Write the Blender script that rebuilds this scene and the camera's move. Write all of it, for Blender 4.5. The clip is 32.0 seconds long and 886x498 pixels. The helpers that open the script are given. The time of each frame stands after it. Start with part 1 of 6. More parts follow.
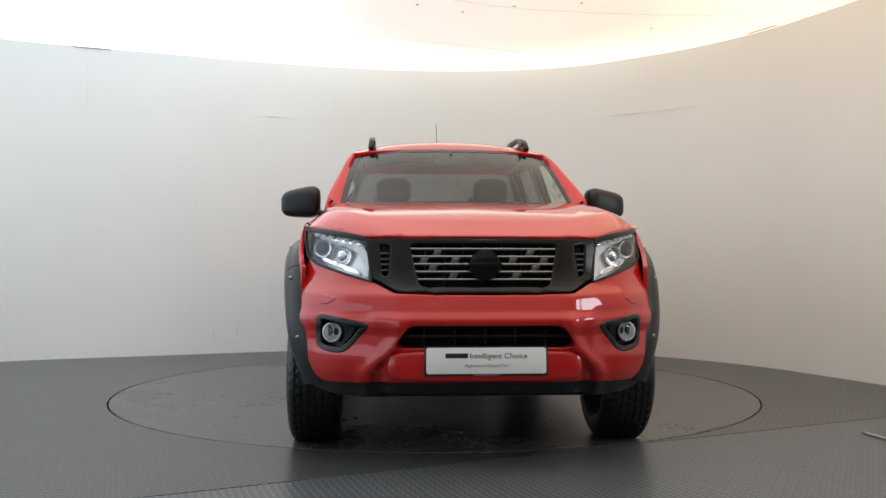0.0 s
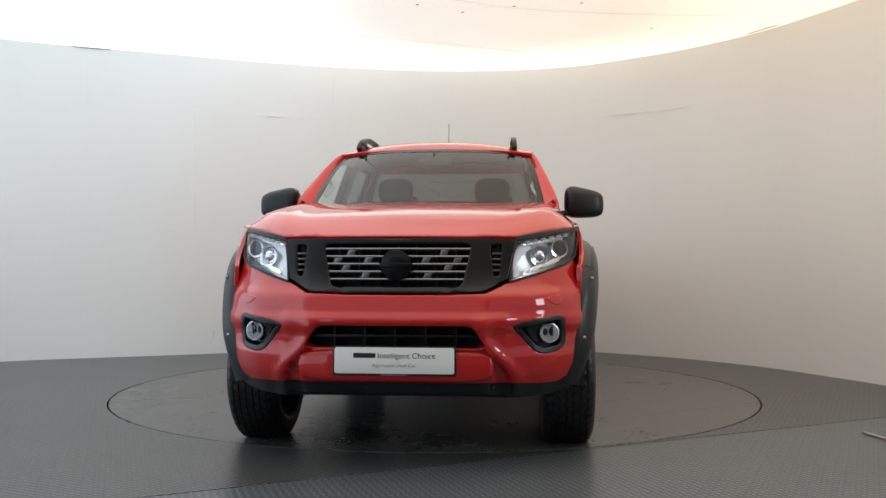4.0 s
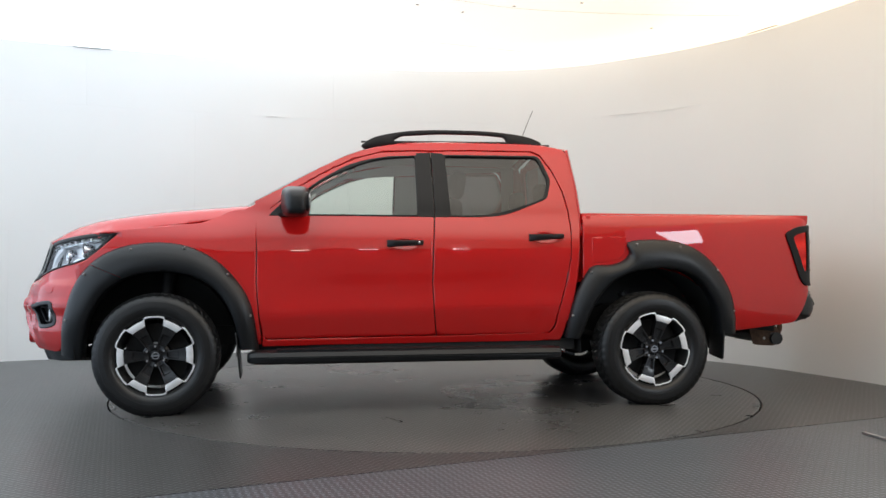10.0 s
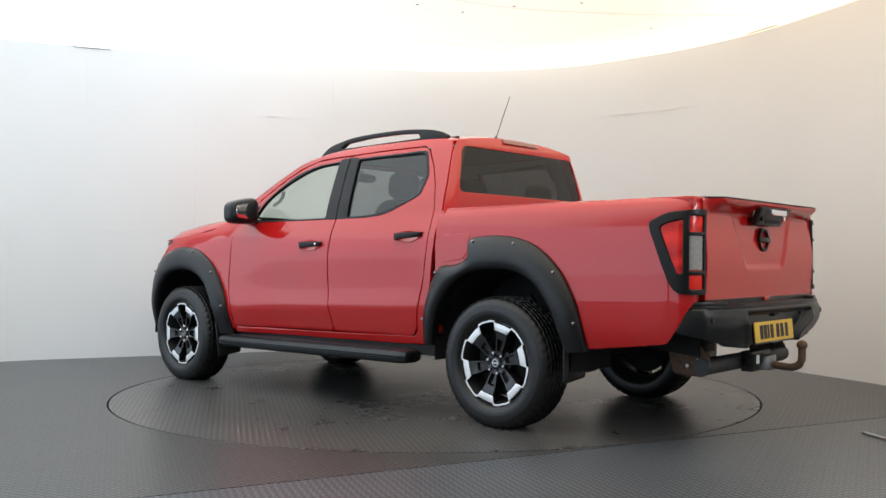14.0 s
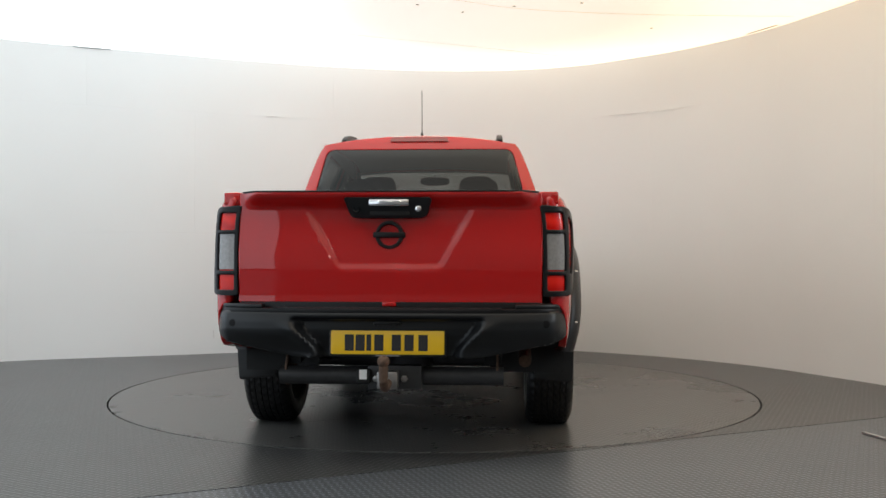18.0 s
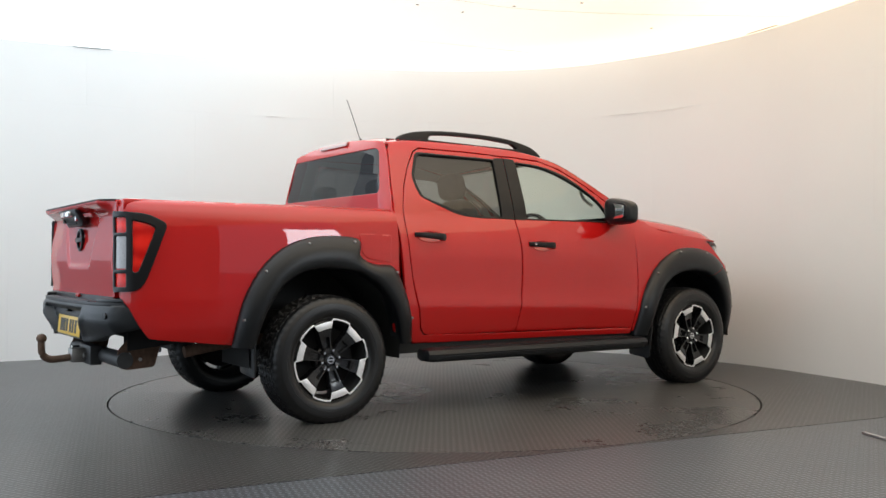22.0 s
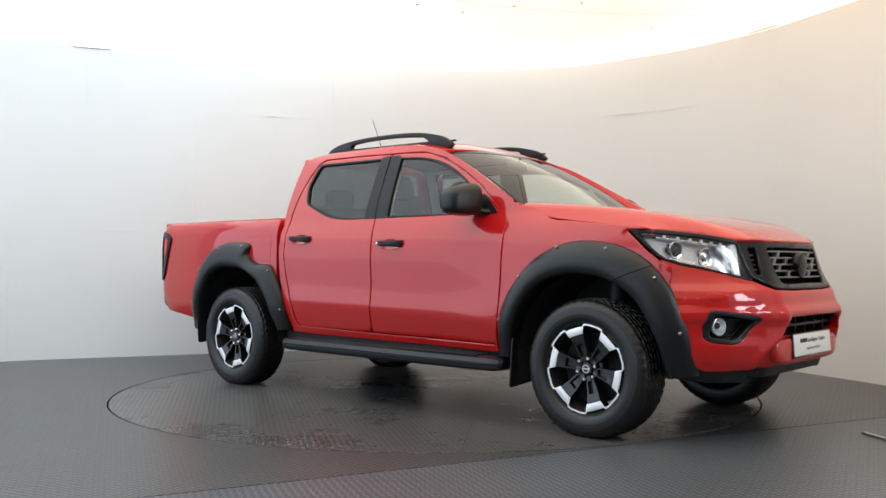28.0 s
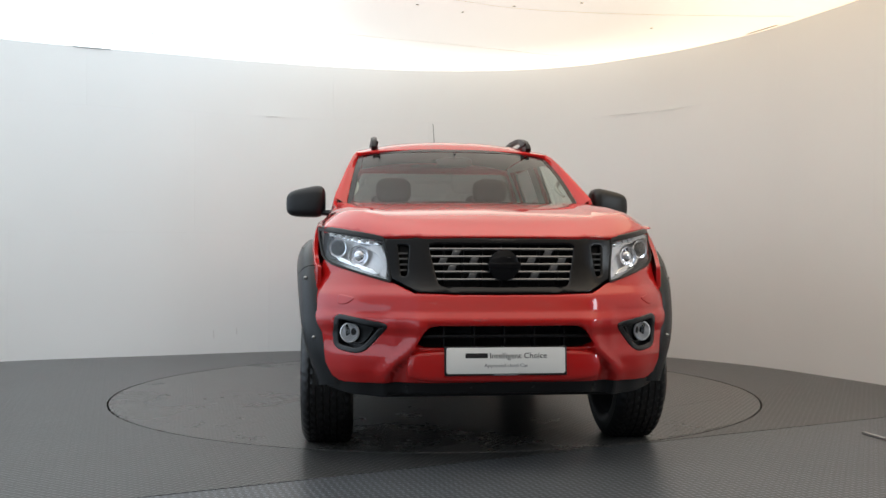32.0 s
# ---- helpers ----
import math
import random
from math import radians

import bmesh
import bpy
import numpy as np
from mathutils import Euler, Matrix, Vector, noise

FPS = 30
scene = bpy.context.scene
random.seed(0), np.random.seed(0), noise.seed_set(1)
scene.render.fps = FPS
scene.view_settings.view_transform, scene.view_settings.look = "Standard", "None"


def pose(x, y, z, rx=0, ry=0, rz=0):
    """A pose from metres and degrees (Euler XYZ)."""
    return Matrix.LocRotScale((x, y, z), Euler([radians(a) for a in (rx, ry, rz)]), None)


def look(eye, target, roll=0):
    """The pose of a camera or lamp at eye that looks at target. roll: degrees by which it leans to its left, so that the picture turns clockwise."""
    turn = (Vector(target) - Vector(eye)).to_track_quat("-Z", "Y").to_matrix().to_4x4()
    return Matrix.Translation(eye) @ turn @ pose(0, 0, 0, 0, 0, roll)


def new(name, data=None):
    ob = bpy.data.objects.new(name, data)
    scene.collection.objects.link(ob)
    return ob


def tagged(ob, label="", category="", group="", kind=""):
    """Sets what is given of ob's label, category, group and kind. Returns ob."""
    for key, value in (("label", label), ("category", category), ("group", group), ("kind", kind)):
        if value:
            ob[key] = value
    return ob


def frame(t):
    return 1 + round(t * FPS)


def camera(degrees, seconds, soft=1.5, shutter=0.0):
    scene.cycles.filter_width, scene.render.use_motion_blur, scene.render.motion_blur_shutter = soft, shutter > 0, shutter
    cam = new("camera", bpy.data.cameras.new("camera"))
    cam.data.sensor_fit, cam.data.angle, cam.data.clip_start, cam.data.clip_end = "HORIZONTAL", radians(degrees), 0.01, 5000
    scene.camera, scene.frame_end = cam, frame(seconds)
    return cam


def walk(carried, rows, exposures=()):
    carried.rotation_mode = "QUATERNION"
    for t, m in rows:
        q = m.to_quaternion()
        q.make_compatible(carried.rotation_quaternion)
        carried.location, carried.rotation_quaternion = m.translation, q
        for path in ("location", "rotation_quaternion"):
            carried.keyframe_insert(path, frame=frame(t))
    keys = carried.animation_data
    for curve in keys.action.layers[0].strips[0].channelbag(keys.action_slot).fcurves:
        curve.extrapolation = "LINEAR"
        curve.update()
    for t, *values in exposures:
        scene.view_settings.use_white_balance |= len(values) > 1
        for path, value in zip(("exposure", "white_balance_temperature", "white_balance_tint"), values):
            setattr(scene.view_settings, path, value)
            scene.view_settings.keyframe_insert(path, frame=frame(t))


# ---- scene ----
# ---- camera and its way: it stands still on its stand ----
cam = camera(51.9, 32.0, soft=1.5)
EYE = Vector((0.0, -6.689, 0.923))
VIEW = Matrix.Translation(EYE) @ pose(0, 0, 0, 0, 0, -0.462) @ pose(0, 0, 0, 90.869, 0, 0) @ pose(0, 0, 0, 0, 0, 0.105)
walk(cam, [(0, VIEW), (32, VIEW)], exposures=[(0, 0.40, 6680, 10), (3, 0.36, 6670, 10), (6, 0.45, 6480, 10), (8, 0.60, 6380, 10), (10, 0.64, 6380, 10), (12, 0.72, 6400, 10),
                                           (13, 0.66, 6480, 10), (17, 0.49, 6740, 10), (18, 0.46, 6780, 10), (19, 0.49, 6740, 10), (22, 0.64, 6620, 10), (25, 0.74, 6520, 10),
                                           (28, 0.66, 6540, 10), (29, 0.62, 6560, 10), (30, 0.50, 6560, 10), (32, 0.38, 6560, 10)])

# turn of the table in degrees, clockwise from above
TURN = [(0, -3.61), (1, -3.62), (2, -3.62), (2.5, -3.4), (3, -2.43), (3.5, 0.3), (4, 4.95), (4.5, 10.8), (5, 17.05), (5.5, 23.33), (6, 29.92), (6.5,
        36.46), (7, 42.96), (7.5, 49.41), (8, 55.84), (8.5, 62.24), (9, 68.62), (9.5, 74.99), (10, 81.35), (10.5, 87.71), (11, 94.07), (11.5, 100.42), (12,
        106.79), (12.5, 113.16), (13, 119.53), (13.5, 125.92), (14, 132.31), (14.5, 138.71), (15, 145.12), (15.5, 151.54), (16, 157.97), (16.5, 164.41), (17,
        170.85), (17.5, 177.3), (18, 183.75), (18.5, 190.2), (19, 196.66), (19.5, 203.12), (20, 209.58), (20.5, 216.03), (21, 222.49), (21.5, 228.93), (22,
        235.38), (22.5, 241.82), (23, 248.25), (23.5, 254.68), (24, 261.1), (24.5, 267.51), (25, 273.93), (25.5, 280.34), (26, 286.74), (26.5, 293.15), (27,
        299.56), (27.5, 305.98), (28, 312.41), (28.5, 318.85), (29, 325.32), (29.5, 331.8), (30, 338.2), (30.5, 344.43), (31, 349.55), (31.5, 352.9), (32,
        354.54)]
CAR_AT = Matrix.Translation((0.053, -0.267, 0))

# ---- world and light ----
world = bpy.data.worlds.new("world")
scene.world = world
world.use_nodes = True
world.node_tree.nodes["Background"].inputs[0].default_value = (0.75, 0.85, 1.0, 1)
world.node_tree.nodes["Background"].inputs[1].default_value = 0.4


# ---- materials ----
def mat(name, base, rough=0.5, metal=0.0, coat=0.0, vary=0.0, scale=8.0, bump=0.0, fine=120.0, spec=0.5, rvary=0.0, coat_rough=0.03):
    """A principled material with variation at two scales and a fine relief."""
    m = bpy.data.materials.new(name)
    m.use_nodes = True
    nt = m.node_tree
    b = nt.nodes["Principled BSDF"]
    b.inputs["Base Color"].default_value = (*base, 1)
    b.inputs["Roughness"].default_value = rough
    b.inputs["Metallic"].default_value = metal
    b.inputs["Coat Weight"].default_value = coat
    b.inputs["Coat Roughness"].default_value = coat_rough
    b.inputs["Specular IOR Level"].default_value = spec
    tc = nt.nodes.new("ShaderNodeTexCoord")
    if vary or rvary:
        n1 = nt.nodes.new("ShaderNodeTexNoise")
        n1.inputs["Scale"].default_value = scale
        n1.inputs["Detail"].default_value = 6
        nt.links.new(tc.outputs["Object"], n1.inputs["Vector"])
        if vary:
            hsv = nt.nodes.new("ShaderNodeMix")
            hsv.data_type = "RGBA"
            hsv.inputs["A"].default_value = (*[c * (1 - vary) for c in base], 1)
            hsv.inputs["B"].default_value = (*[min(1, c * (1 + vary)) for c in base], 1)
            nt.links.new(n1.outputs["Fac"], hsv.inputs["Factor"])
            nt.links.new(hsv.outputs["Result"], b.inputs["Base Color"])
        if rvary:
            mr = nt.nodes.new("ShaderNodeMapRange")
            mr.inputs["From Min"].default_value, mr.inputs["From Max"].default_value = 0.3, 0.7
            mr.inputs["To Min"].default_value, mr.inputs["To Max"].default_value = max(0.02, rough - rvary), min(1, rough + rvary)
            nt.links.new(n1.outputs["Fac"], mr.inputs["Value"])
            nt.links.new(mr.outputs["Result"], b.inputs["Roughness"])
    if bump:
        n2 = nt.nodes.new("ShaderNodeTexNoise")
        n2.inputs["Scale"].default_value = fine
        n2.inputs["Detail"].default_value = 4
        nt.links.new(tc.outputs["Object"], n2.inputs["Vector"])
        bp = nt.nodes.new("ShaderNodeBump")
        bp.inputs["Strength"].default_value = bump
        bp.inputs["Distance"].default_value = 0.002
        nt.links.new(n2.outputs["Fac"], bp.inputs["Height"])
        nt.links.new(bp.outputs["Normal"], b.inputs["Normal"])
    return m


def glass(name, tint, rough=0.0, clear=0.8):
    """Thin pane: partly see-through, with a real gloss on it."""
    m = bpy.data.materials.new(name)
    m.use_nodes = True
    nt = m.node_tree
    b = nt.nodes["Principled BSDF"]
    nt.nodes.remove(b)
    out = nt.nodes["Material Output"]
    tr, gl, mx, lw = (nt.nodes.new(k) for k in ("ShaderNodeBsdfTransparent", "ShaderNodeBsdfGlossy", "ShaderNodeMixShader", "ShaderNodeLayerWeight"))
    tr.inputs["Color"].default_value = (*tint, 1)
    gl.inputs["Roughness"].default_value = rough
    lw.inputs["Blend"].default_value = 0.5
    pw, sc = nt.nodes.new("ShaderNodeMath"), nt.nodes.new("ShaderNodeMath")
    pw.operation, sc.operation = "POWER", "MULTIPLY_ADD"
    pw.inputs[1].default_value = 5.0
    sc.inputs[1].default_value, sc.inputs[2].default_value = 0.93, 0.07
    nt.links.new(lw.outputs["Facing"], pw.inputs[0])
    nt.links.new(pw.outputs[0], sc.inputs[0])
    nt.links.new(sc.outputs[0], mx.inputs["Fac"])
    nt.links.new(tr.outputs[0], mx.inputs[1])
    nt.links.new(gl.outputs[0], mx.inputs[2])
    nt.links.new(mx.outputs[0], out.inputs["Surface"])
    return m


RED = mat("red_paint", (0.49, 0.0078, 0.0074), rough=0.5, coat=1.0, vary=0.05, scale=3.0, spec=0.04, coat_rough=0.02)
RED.node_tree.nodes["Principled BSDF"].inputs["Coat IOR"].default_value = 1.62
BLACK_PLASTIC = mat("black_plastic", (0.008, 0.009, 0.0105), rough=0.34, spec=0.42, vary=0.25, scale=14, bump=0.15, fine=900)
BLACK_GLOSS = mat("black_gloss", (0.005, 0.005, 0.006), rough=0.20, spec=0.25)
SATIN_BLACK = mat("satin_black", (0.006, 0.006, 0.007), rough=0.36, spec=0.28, vary=0.2, scale=20, bump=0.1, fine=700)
DARK = mat("dark_underbody", (0.012, 0.012, 0.012), rough=0.8, vary=0.5, scale=9, bump=0.3)
RUBBER = mat("tyre_rubber", (0.0085, 0.0085, 0.009), rough=0.36, spec=0.5, vary=0.25, scale=30, bump=0.12, fine=700)
ALLOY = mat("machined_alloy", (0.90, 0.90, 0.91), rough=0.42, metal=0.65, vary=0.08, scale=30, rvary=0.06)
ALLOY_BLACK = mat("black_alloy", (0.009, 0.009, 0.010), rough=0.24, coat=0.25)
CHROME = mat("chrome", (0.86, 0.86, 0.88), rough=0.08, metal=1.0)
STEEL = mat("worn_steel", (0.33, 0.32, 0.31), rough=0.42, metal=1.0, vary=0.3, scale=40, rvary=0.15)
RUST = mat("rusty_steel", (0.13, 0.08, 0.055), rough=0.75, metal=0.4, vary=0.6, scale=45, bump=0.4)
LENS = glass("lamp_lens", (0.97, 0.98, 1.0))
PANE = glass("window_pane", (0.80, 0.87, 0.83))
REAR_PANE = glass("rear_pane", (0.15, 0.157, 0.16))
PANE_DARK = glass("tinted_pane", (0.23, 0.245, 0.25))
def ribbed_lens():
    """Red lamp plastic with bright and deep bands of its inner reflectors."""
    m = mat("red_lens", (0.6, 0.012, 0.006), rough=0.18, coat=0.15, spec=0.3)
    nt = m.node_tree
    tc, wv, mx = (nt.nodes.new("ShaderNode" + k) for k in ("TexCoord", "TexWave", "Mix"))
    wv.bands_direction = "Z"
    wv.inputs["Scale"].default_value, wv.inputs["Distortion"].default_value, wv.inputs["Detail"].default_value = 3.2, 7.0, 3.0
    mx.data_type = "RGBA"
    mx.inputs["A"].default_value, mx.inputs["B"].default_value = (0.55, 0.006, 0.004, 1), (0.86, 0.022, 0.012, 1)
    nt.links.new(tc.outputs["Object"], wv.inputs["Vector"])
    nt.links.new(wv.outputs["Fac"], mx.inputs["Factor"])
    nt.links.new(mx.outputs["Result"], nt.nodes["Principled BSDF"].inputs["Base Color"])
    return m


RED_LENS = ribbed_lens()
BRAKE_RED = mat("dark_red_lens", (0.20, 0.004, 0.004), rough=0.15, coat=1.0, vary=0.2, scale=60)
WHITE_PLATE = mat("white_plate", (0.84, 0.84, 0.82), rough=0.3, coat=0.4, vary=0.02)
YELLOW_PLATE = mat("yellow_plate", (0.85, 0.52, 0.015), rough=0.3, coat=0.4, vary=0.03)
INK = mat("black_ink", (0.012, 0.012, 0.014), rough=0.5)
GREY_INK = mat("grey_ink", (0.22, 0.22, 0.24), rough=0.5)
CLOTH = mat("seat_cloth", (0.02, 0.02, 0.022), rough=0.9, vary=0.25, scale=12, bump=0.12)
TRIM = mat("dark_trim", (0.03, 0.03, 0.032), rough=0.7, vary=0.2, scale=20, bump=0.2)
BEIGE = mat("pale_lining", (0.55, 0.53, 0.49), rough=0.8, vary=0.08)
HEADLINING = mat("beige_headlining", (0.46, 0.43, 0.37), rough=0.9, vary=0.1, scale=30, bump=0.3)


# ---- shape helpers ----
def smooth(pts, n=8, closed=False):
    """Points along a soft curve through control points."""
    v = [Vector(p) for p in pts]
    k, out = len(v), []
    for i in range(k if closed else k - 1):
        a, b, c, d = (v[(i + j) % k] if closed else v[min(max(i + j, 0), k - 1)] for j in (-1, 0, 1, 2))
        for s in range(n):
            t = s / n
            out.append(0.5 * (2 * b + (c - a) * t + (2 * a - 5 * b + 4 * c - d) * t * t + (3 * b - a - 3 * c + d) * t ** 3))
    if not closed:
        out.append(v[-1].copy())
    return out


def rounded(pts, r=0.03, n=4):
    """A polygon with its corners rounded; a point may carry its own radius as a third number."""
    k, out = len(pts), []
    for i in range(k):
        p = Vector(pts[i][:2])
        rr = pts[i][2] if len(pts[i]) > 2 else r
        a, b = Vector(pts[i - 1][:2]) - p, Vector(pts[(i + 1) % k][:2]) - p
        d = min(rr, a.length * 0.48, b.length * 0.48)
        a, b = p + a.normalized() * d, p + b.normalized() * d
        for s in range(n + 1):
            t = s / n
            out.append((1 - t) ** 2 * a + 2 * t * (1 - t) * p + t * t * b)
    return [tuple(q) for q in out]


def table(*pts):
    """A smooth function of one variable through the given (x, value) knots, without overshoot."""
    xs, ys = np.array([p[0] for p in pts], float), np.array([p[1] for p in pts], float)
    h, dl = np.diff(xs), np.diff(ys) / np.diff(xs)
    m = np.zeros(len(xs))
    for i in range(1, len(xs) - 1):
        if dl[i - 1] * dl[i] > 0:
            w1, w2 = 2 * h[i] + h[i - 1], h[i] + 2 * h[i - 1]
            m[i] = (w1 + w2) / (w1 / dl[i - 1] + w2 / dl[i])
    m[0], m[-1] = dl[0], dl[-1]

    def value(x):
        if x <= xs[0]:
            return float(ys[0] + m[0] * (x - xs[0]))
        if x >= xs[-1]:
            return float(ys[-1] + m[-1] * (x - xs[-1]))
        i = int(np.searchsorted(xs, x) - 1)
        t = (x - xs[i]) / h[i]
        return float((2 * t ** 3 - 3 * t * t + 1) * ys[i] + (t ** 3 - 2 * t * t + t) * h[i] * m[i] + (3 * t * t - 2 * t ** 3) * ys[i + 1] + (t ** 3 - t * t) * h[i] * m[i + 1])
    return value


def ramp(a, b, x):
    t = min(1, max(0, (x - a) / (b - a)))
    return t * t * (3 - 2 * t)


def inside(q, poly):
    """Which of the points q lie in the polygon."""
    c = np.zeros(len(q), bool)
    x, y = q[:, 0], q[:, 1]
    for i in range(len(poly)):
        (x1, y1), (x2, y2) = poly[i - 1], poly[i]
        if y1 != y2:
            c ^= ((y1 > y) != (y2 > y)) & (x < (x2 - x1) * (y - y1) / (y2 - y1) + x1)
    return c


def distance(q, poly):
    d = np.full(len(q), 1e9)
    for i in range(len(poly)):
        a, b = np.array(poly[i - 1]), np.array(poly[i])
        ab = b - a
        t = np.clip(((q - a) @ ab) / max(ab @ ab, 1e-12), 0, 1)
        d = np.minimum(d, np.hypot(*(q - a - t[:, None] * ab).T))
    return d


def densify(poly, step):
    out = []
    for i in range(len(poly)):
        a, b = np.array(poly[i]), np.array(poly[(i + 1) % len(poly)])
        n = max(1, int(np.ceil(np.hypot(*(b - a)) / step)))
        out += [tuple(a + (b - a) * j / n) for j in range(n)]
    return out


def link(name, me, material, parent=None, label=""):
    me.materials.append(material)
    ob = new(name, me)
    if parent:
        ob.parent = parent
    if label:
        ob["label"] = label
    return ob


def part(name, bm, material, parent, label="", smooth_angle=35):
    """Links a bmesh as one mesh object under a thing or a part."""
    me = bpy.data.meshes.new(name)
    bmesh.ops.recalc_face_normals(bm, faces=bm.faces)
    for f in bm.faces:
        f.smooth = True
    for e in bm.edges:
        if len(e.link_faces) == 2 and e.calc_face_angle(0) > radians(smooth_angle):
            e.smooth = False
    bm.to_mesh(me)
    bm.free()
    return link(name, me, material, parent, label)


def sheet(name, outline, surf, material, parent, holes=(), step=0.04, depth=0.018, edge=0.004, lift=0.0, mirror=False, label="", flip=False, fine=None):
    """A panel cut from a curved surface: surf maps two numbers to a place. It has rolled edges, and returns of the given depth."""
    loops = [densify(list(outline), step)] + [densify(list(h), step) for h in holes]
    allp = np.array(loops[0])
    lo, hi = allp.min(0), allp.max(0)
    gx, gy = np.arange(lo[0], hi[0], step), np.arange(lo[1], hi[1], step)
    if fine:
        more = np.arange(max(fine[0], lo[0]), min(fine[1], hi[0]), step / 4)
        gx = np.unique(np.concatenate([gx, more] + ([-more] if lo[0] < 0 else [])))
    q = np.array([(x + 1e-4 * ((i * 7 + j * 13) % 5), y) for i, x in enumerate(gx) for j, y in enumerate(gy)])
    keep = inside(q, loops[0]) & (distance(q, loops[0]) > max(edge * 2.2, step * 0.25))
    for h in loops[1:]:
        keep &= ~inside(q, h) & (distance(q, h) > max(edge * 2.2, step * 0.25))
    pts, cons, bound = [], [], []
    for lp in loops:
        s = len(pts)
        pts += lp
        cons += [(s + i, s + (i + 1) % len(lp)) for i in range(len(lp))]
        bound.append((s, len(lp)))
    nb = len(pts)
    if edge:
        for lp in loops:
            for i in range(len(lp)):
                a, b, c = np.array(lp[i - 1]), np.array(lp[i]), np.array(lp[(i + 1) % len(lp)])
                d = c - a
                n = np.array((-d[1], d[0])) / max(np.hypot(*d), 1e-9)
                for s in (1, -1):
                    w = b + n * edge * 1.6 * s
                    ww = w[None]
                    if inside(ww, loops[0])[0] and not any(inside(ww, h)[0] for h in loops[1:]) and min(distance(ww, l)[0] for l in loops) > edge * 1.3:
                        pts.append(tuple(w))
    pts += [tuple(p) for p in q[keep]]
    from mathutils import geometry
    vs, _, fs, *_ = geometry.delaunay_2d_cdt([Vector(p) for p in pts], cons, [], 0, 1e-6)
    vq = np.array([tuple(v) for v in vs])
    cen = np.array([vq[list(f)].mean(0) for f in fs])
    ok = inside(cen, loops[0])
    for h in loops[1:]:
        ok &= ~inside(cen, h)
    fs = [list(f) for f, k in zip(fs, ok) if k]
    e = 1e-3
    place, norm = [], []
    for u, v in vq:
        p = surf(u, v)
        n = (surf(u + e, v) - surf(u - e, v)).cross(surf(u, v + e) - surf(u, v - e))
        n = n.normalized() * (-1 if flip else 1)
        place.append(p + n * lift)
        norm.append(n)
    count = {}
    for f in fs:
        for i in range(3):
            k = (f[i], f[(i + 1) % 3])
            count[tuple(sorted(k))] = count.get(tuple(sorted(k)), []) + [k]
    rim = [k[0] for k in count.values() if len(k) == 1]
    out_dir = {}
    for a, b in rim:
        d = (place[b] - place[a])
        for i in (a, b):
            out_dir[i] = out_dir.get(i, Vector()) + d.cross(norm[i])
    rolled = {}
    for i, d in out_dir.items():
        d = d.normalized() * (-1 if flip else 1)
        out_dir[i] = d
        rolled[i] = place[i] - norm[i] * edge
    if edge:
        for i in rolled:
            place[i] = rolled[i]
    base_norm = list(norm)
    if edge:
        for i, d in out_dir.items():
            norm[i] = (base_norm[i] + d).normalized()
    if depth:
        top, low = {}, {}
        for i in out_dir:
            top[i] = len(place)
            place.append(place[i].copy())
            norm.append(out_dir[i])
            low[i] = len(place)
            place.append(place[i] - base_norm[i] * depth)
            norm.append(out_dir[i])
        for a, b in rim:
            fs.append([top[b], top[a], low[a], low[b]])
    if flip:
        fs = [f[::-1] for f in fs]
    obs = []
    for side in ((1, -1) if mirror else (1,)):
        me = bpy.data.meshes.new(name)
        me.from_pydata([(p.x * side, p.y, p.z) for p in place], [], [f if side == 1 else f[::-1] for f in fs])
        me.polygons.foreach_set("use_smooth", [True] * len(me.polygons))
        me.normals_split_custom_set_from_vertices([(n.x * side, n.y, n.z) for n in norm])
        par = parent[0 if side == 1 else 1] if isinstance(parent, (list, tuple)) else parent
        obs.append(link(name, me, material, par, label))
    return obs if mirror else obs[0]


def grid(bm, rows, close=False):
    """Faces between rows of points; close joins the last column to the first."""
    vv = [[bm.verts.new(p) for p in r] for r in rows]
    for a, b in zip(vv, vv[1:]):
        n = len(a)
        for i in range(n if close else n - 1):
            j = (i + 1) % n
            if len({a[i], a[j], b[j], b[i]}) == 4:
                bm.faces.new((a[i], a[j], b[j], b[i]))
    return vv


def loft(name, rows, material, parent, close=True, cap=True, label="", angle=35):
    bm = bmesh.new()
    vv = grid(bm, rows, close)
    if cap:
        for r in (vv[0], vv[-1]):
            bm.faces.new(r)
    bmesh.ops.remove_doubles(bm, verts=bm.verts, dist=1e-5)
    return part(name, bm, material, parent, label, angle)


def lathe(bm, profile, seg=48, at=(0, 0, 0), axis="x"):
    """A turned body: profile is (along the axis, radius)."""
    rows = []
    for k in range(seg):
        a = 2 * math.pi * k / seg
        c, s = math.cos(a), math.sin(a)
        if axis == "x":
            rows.append([(at[0] + w, at[1] + r * c, at[2] + r * s) for w, r in profile])
        elif axis == "y":
            rows.append([(at[0] + r * c, at[1] + w, at[2] + r * s) for w, r in profile])
        else:
            rows.append([(at[0] + r * c, at[1] + r * s, at[2] + w) for w, r in profile])
    vv = [[bm.verts.new(p) for p in r] for r in rows]
    for k in range(seg):
        a, b = vv[k], vv[(k + 1) % seg]
        for i in range(len(profile) - 1):
            bm.faces.new((a[i], a[i + 1], b[i + 1], b[i]))
    bmesh.ops.remove_doubles(bm, verts=bm.verts, dist=1e-5)
    return bm


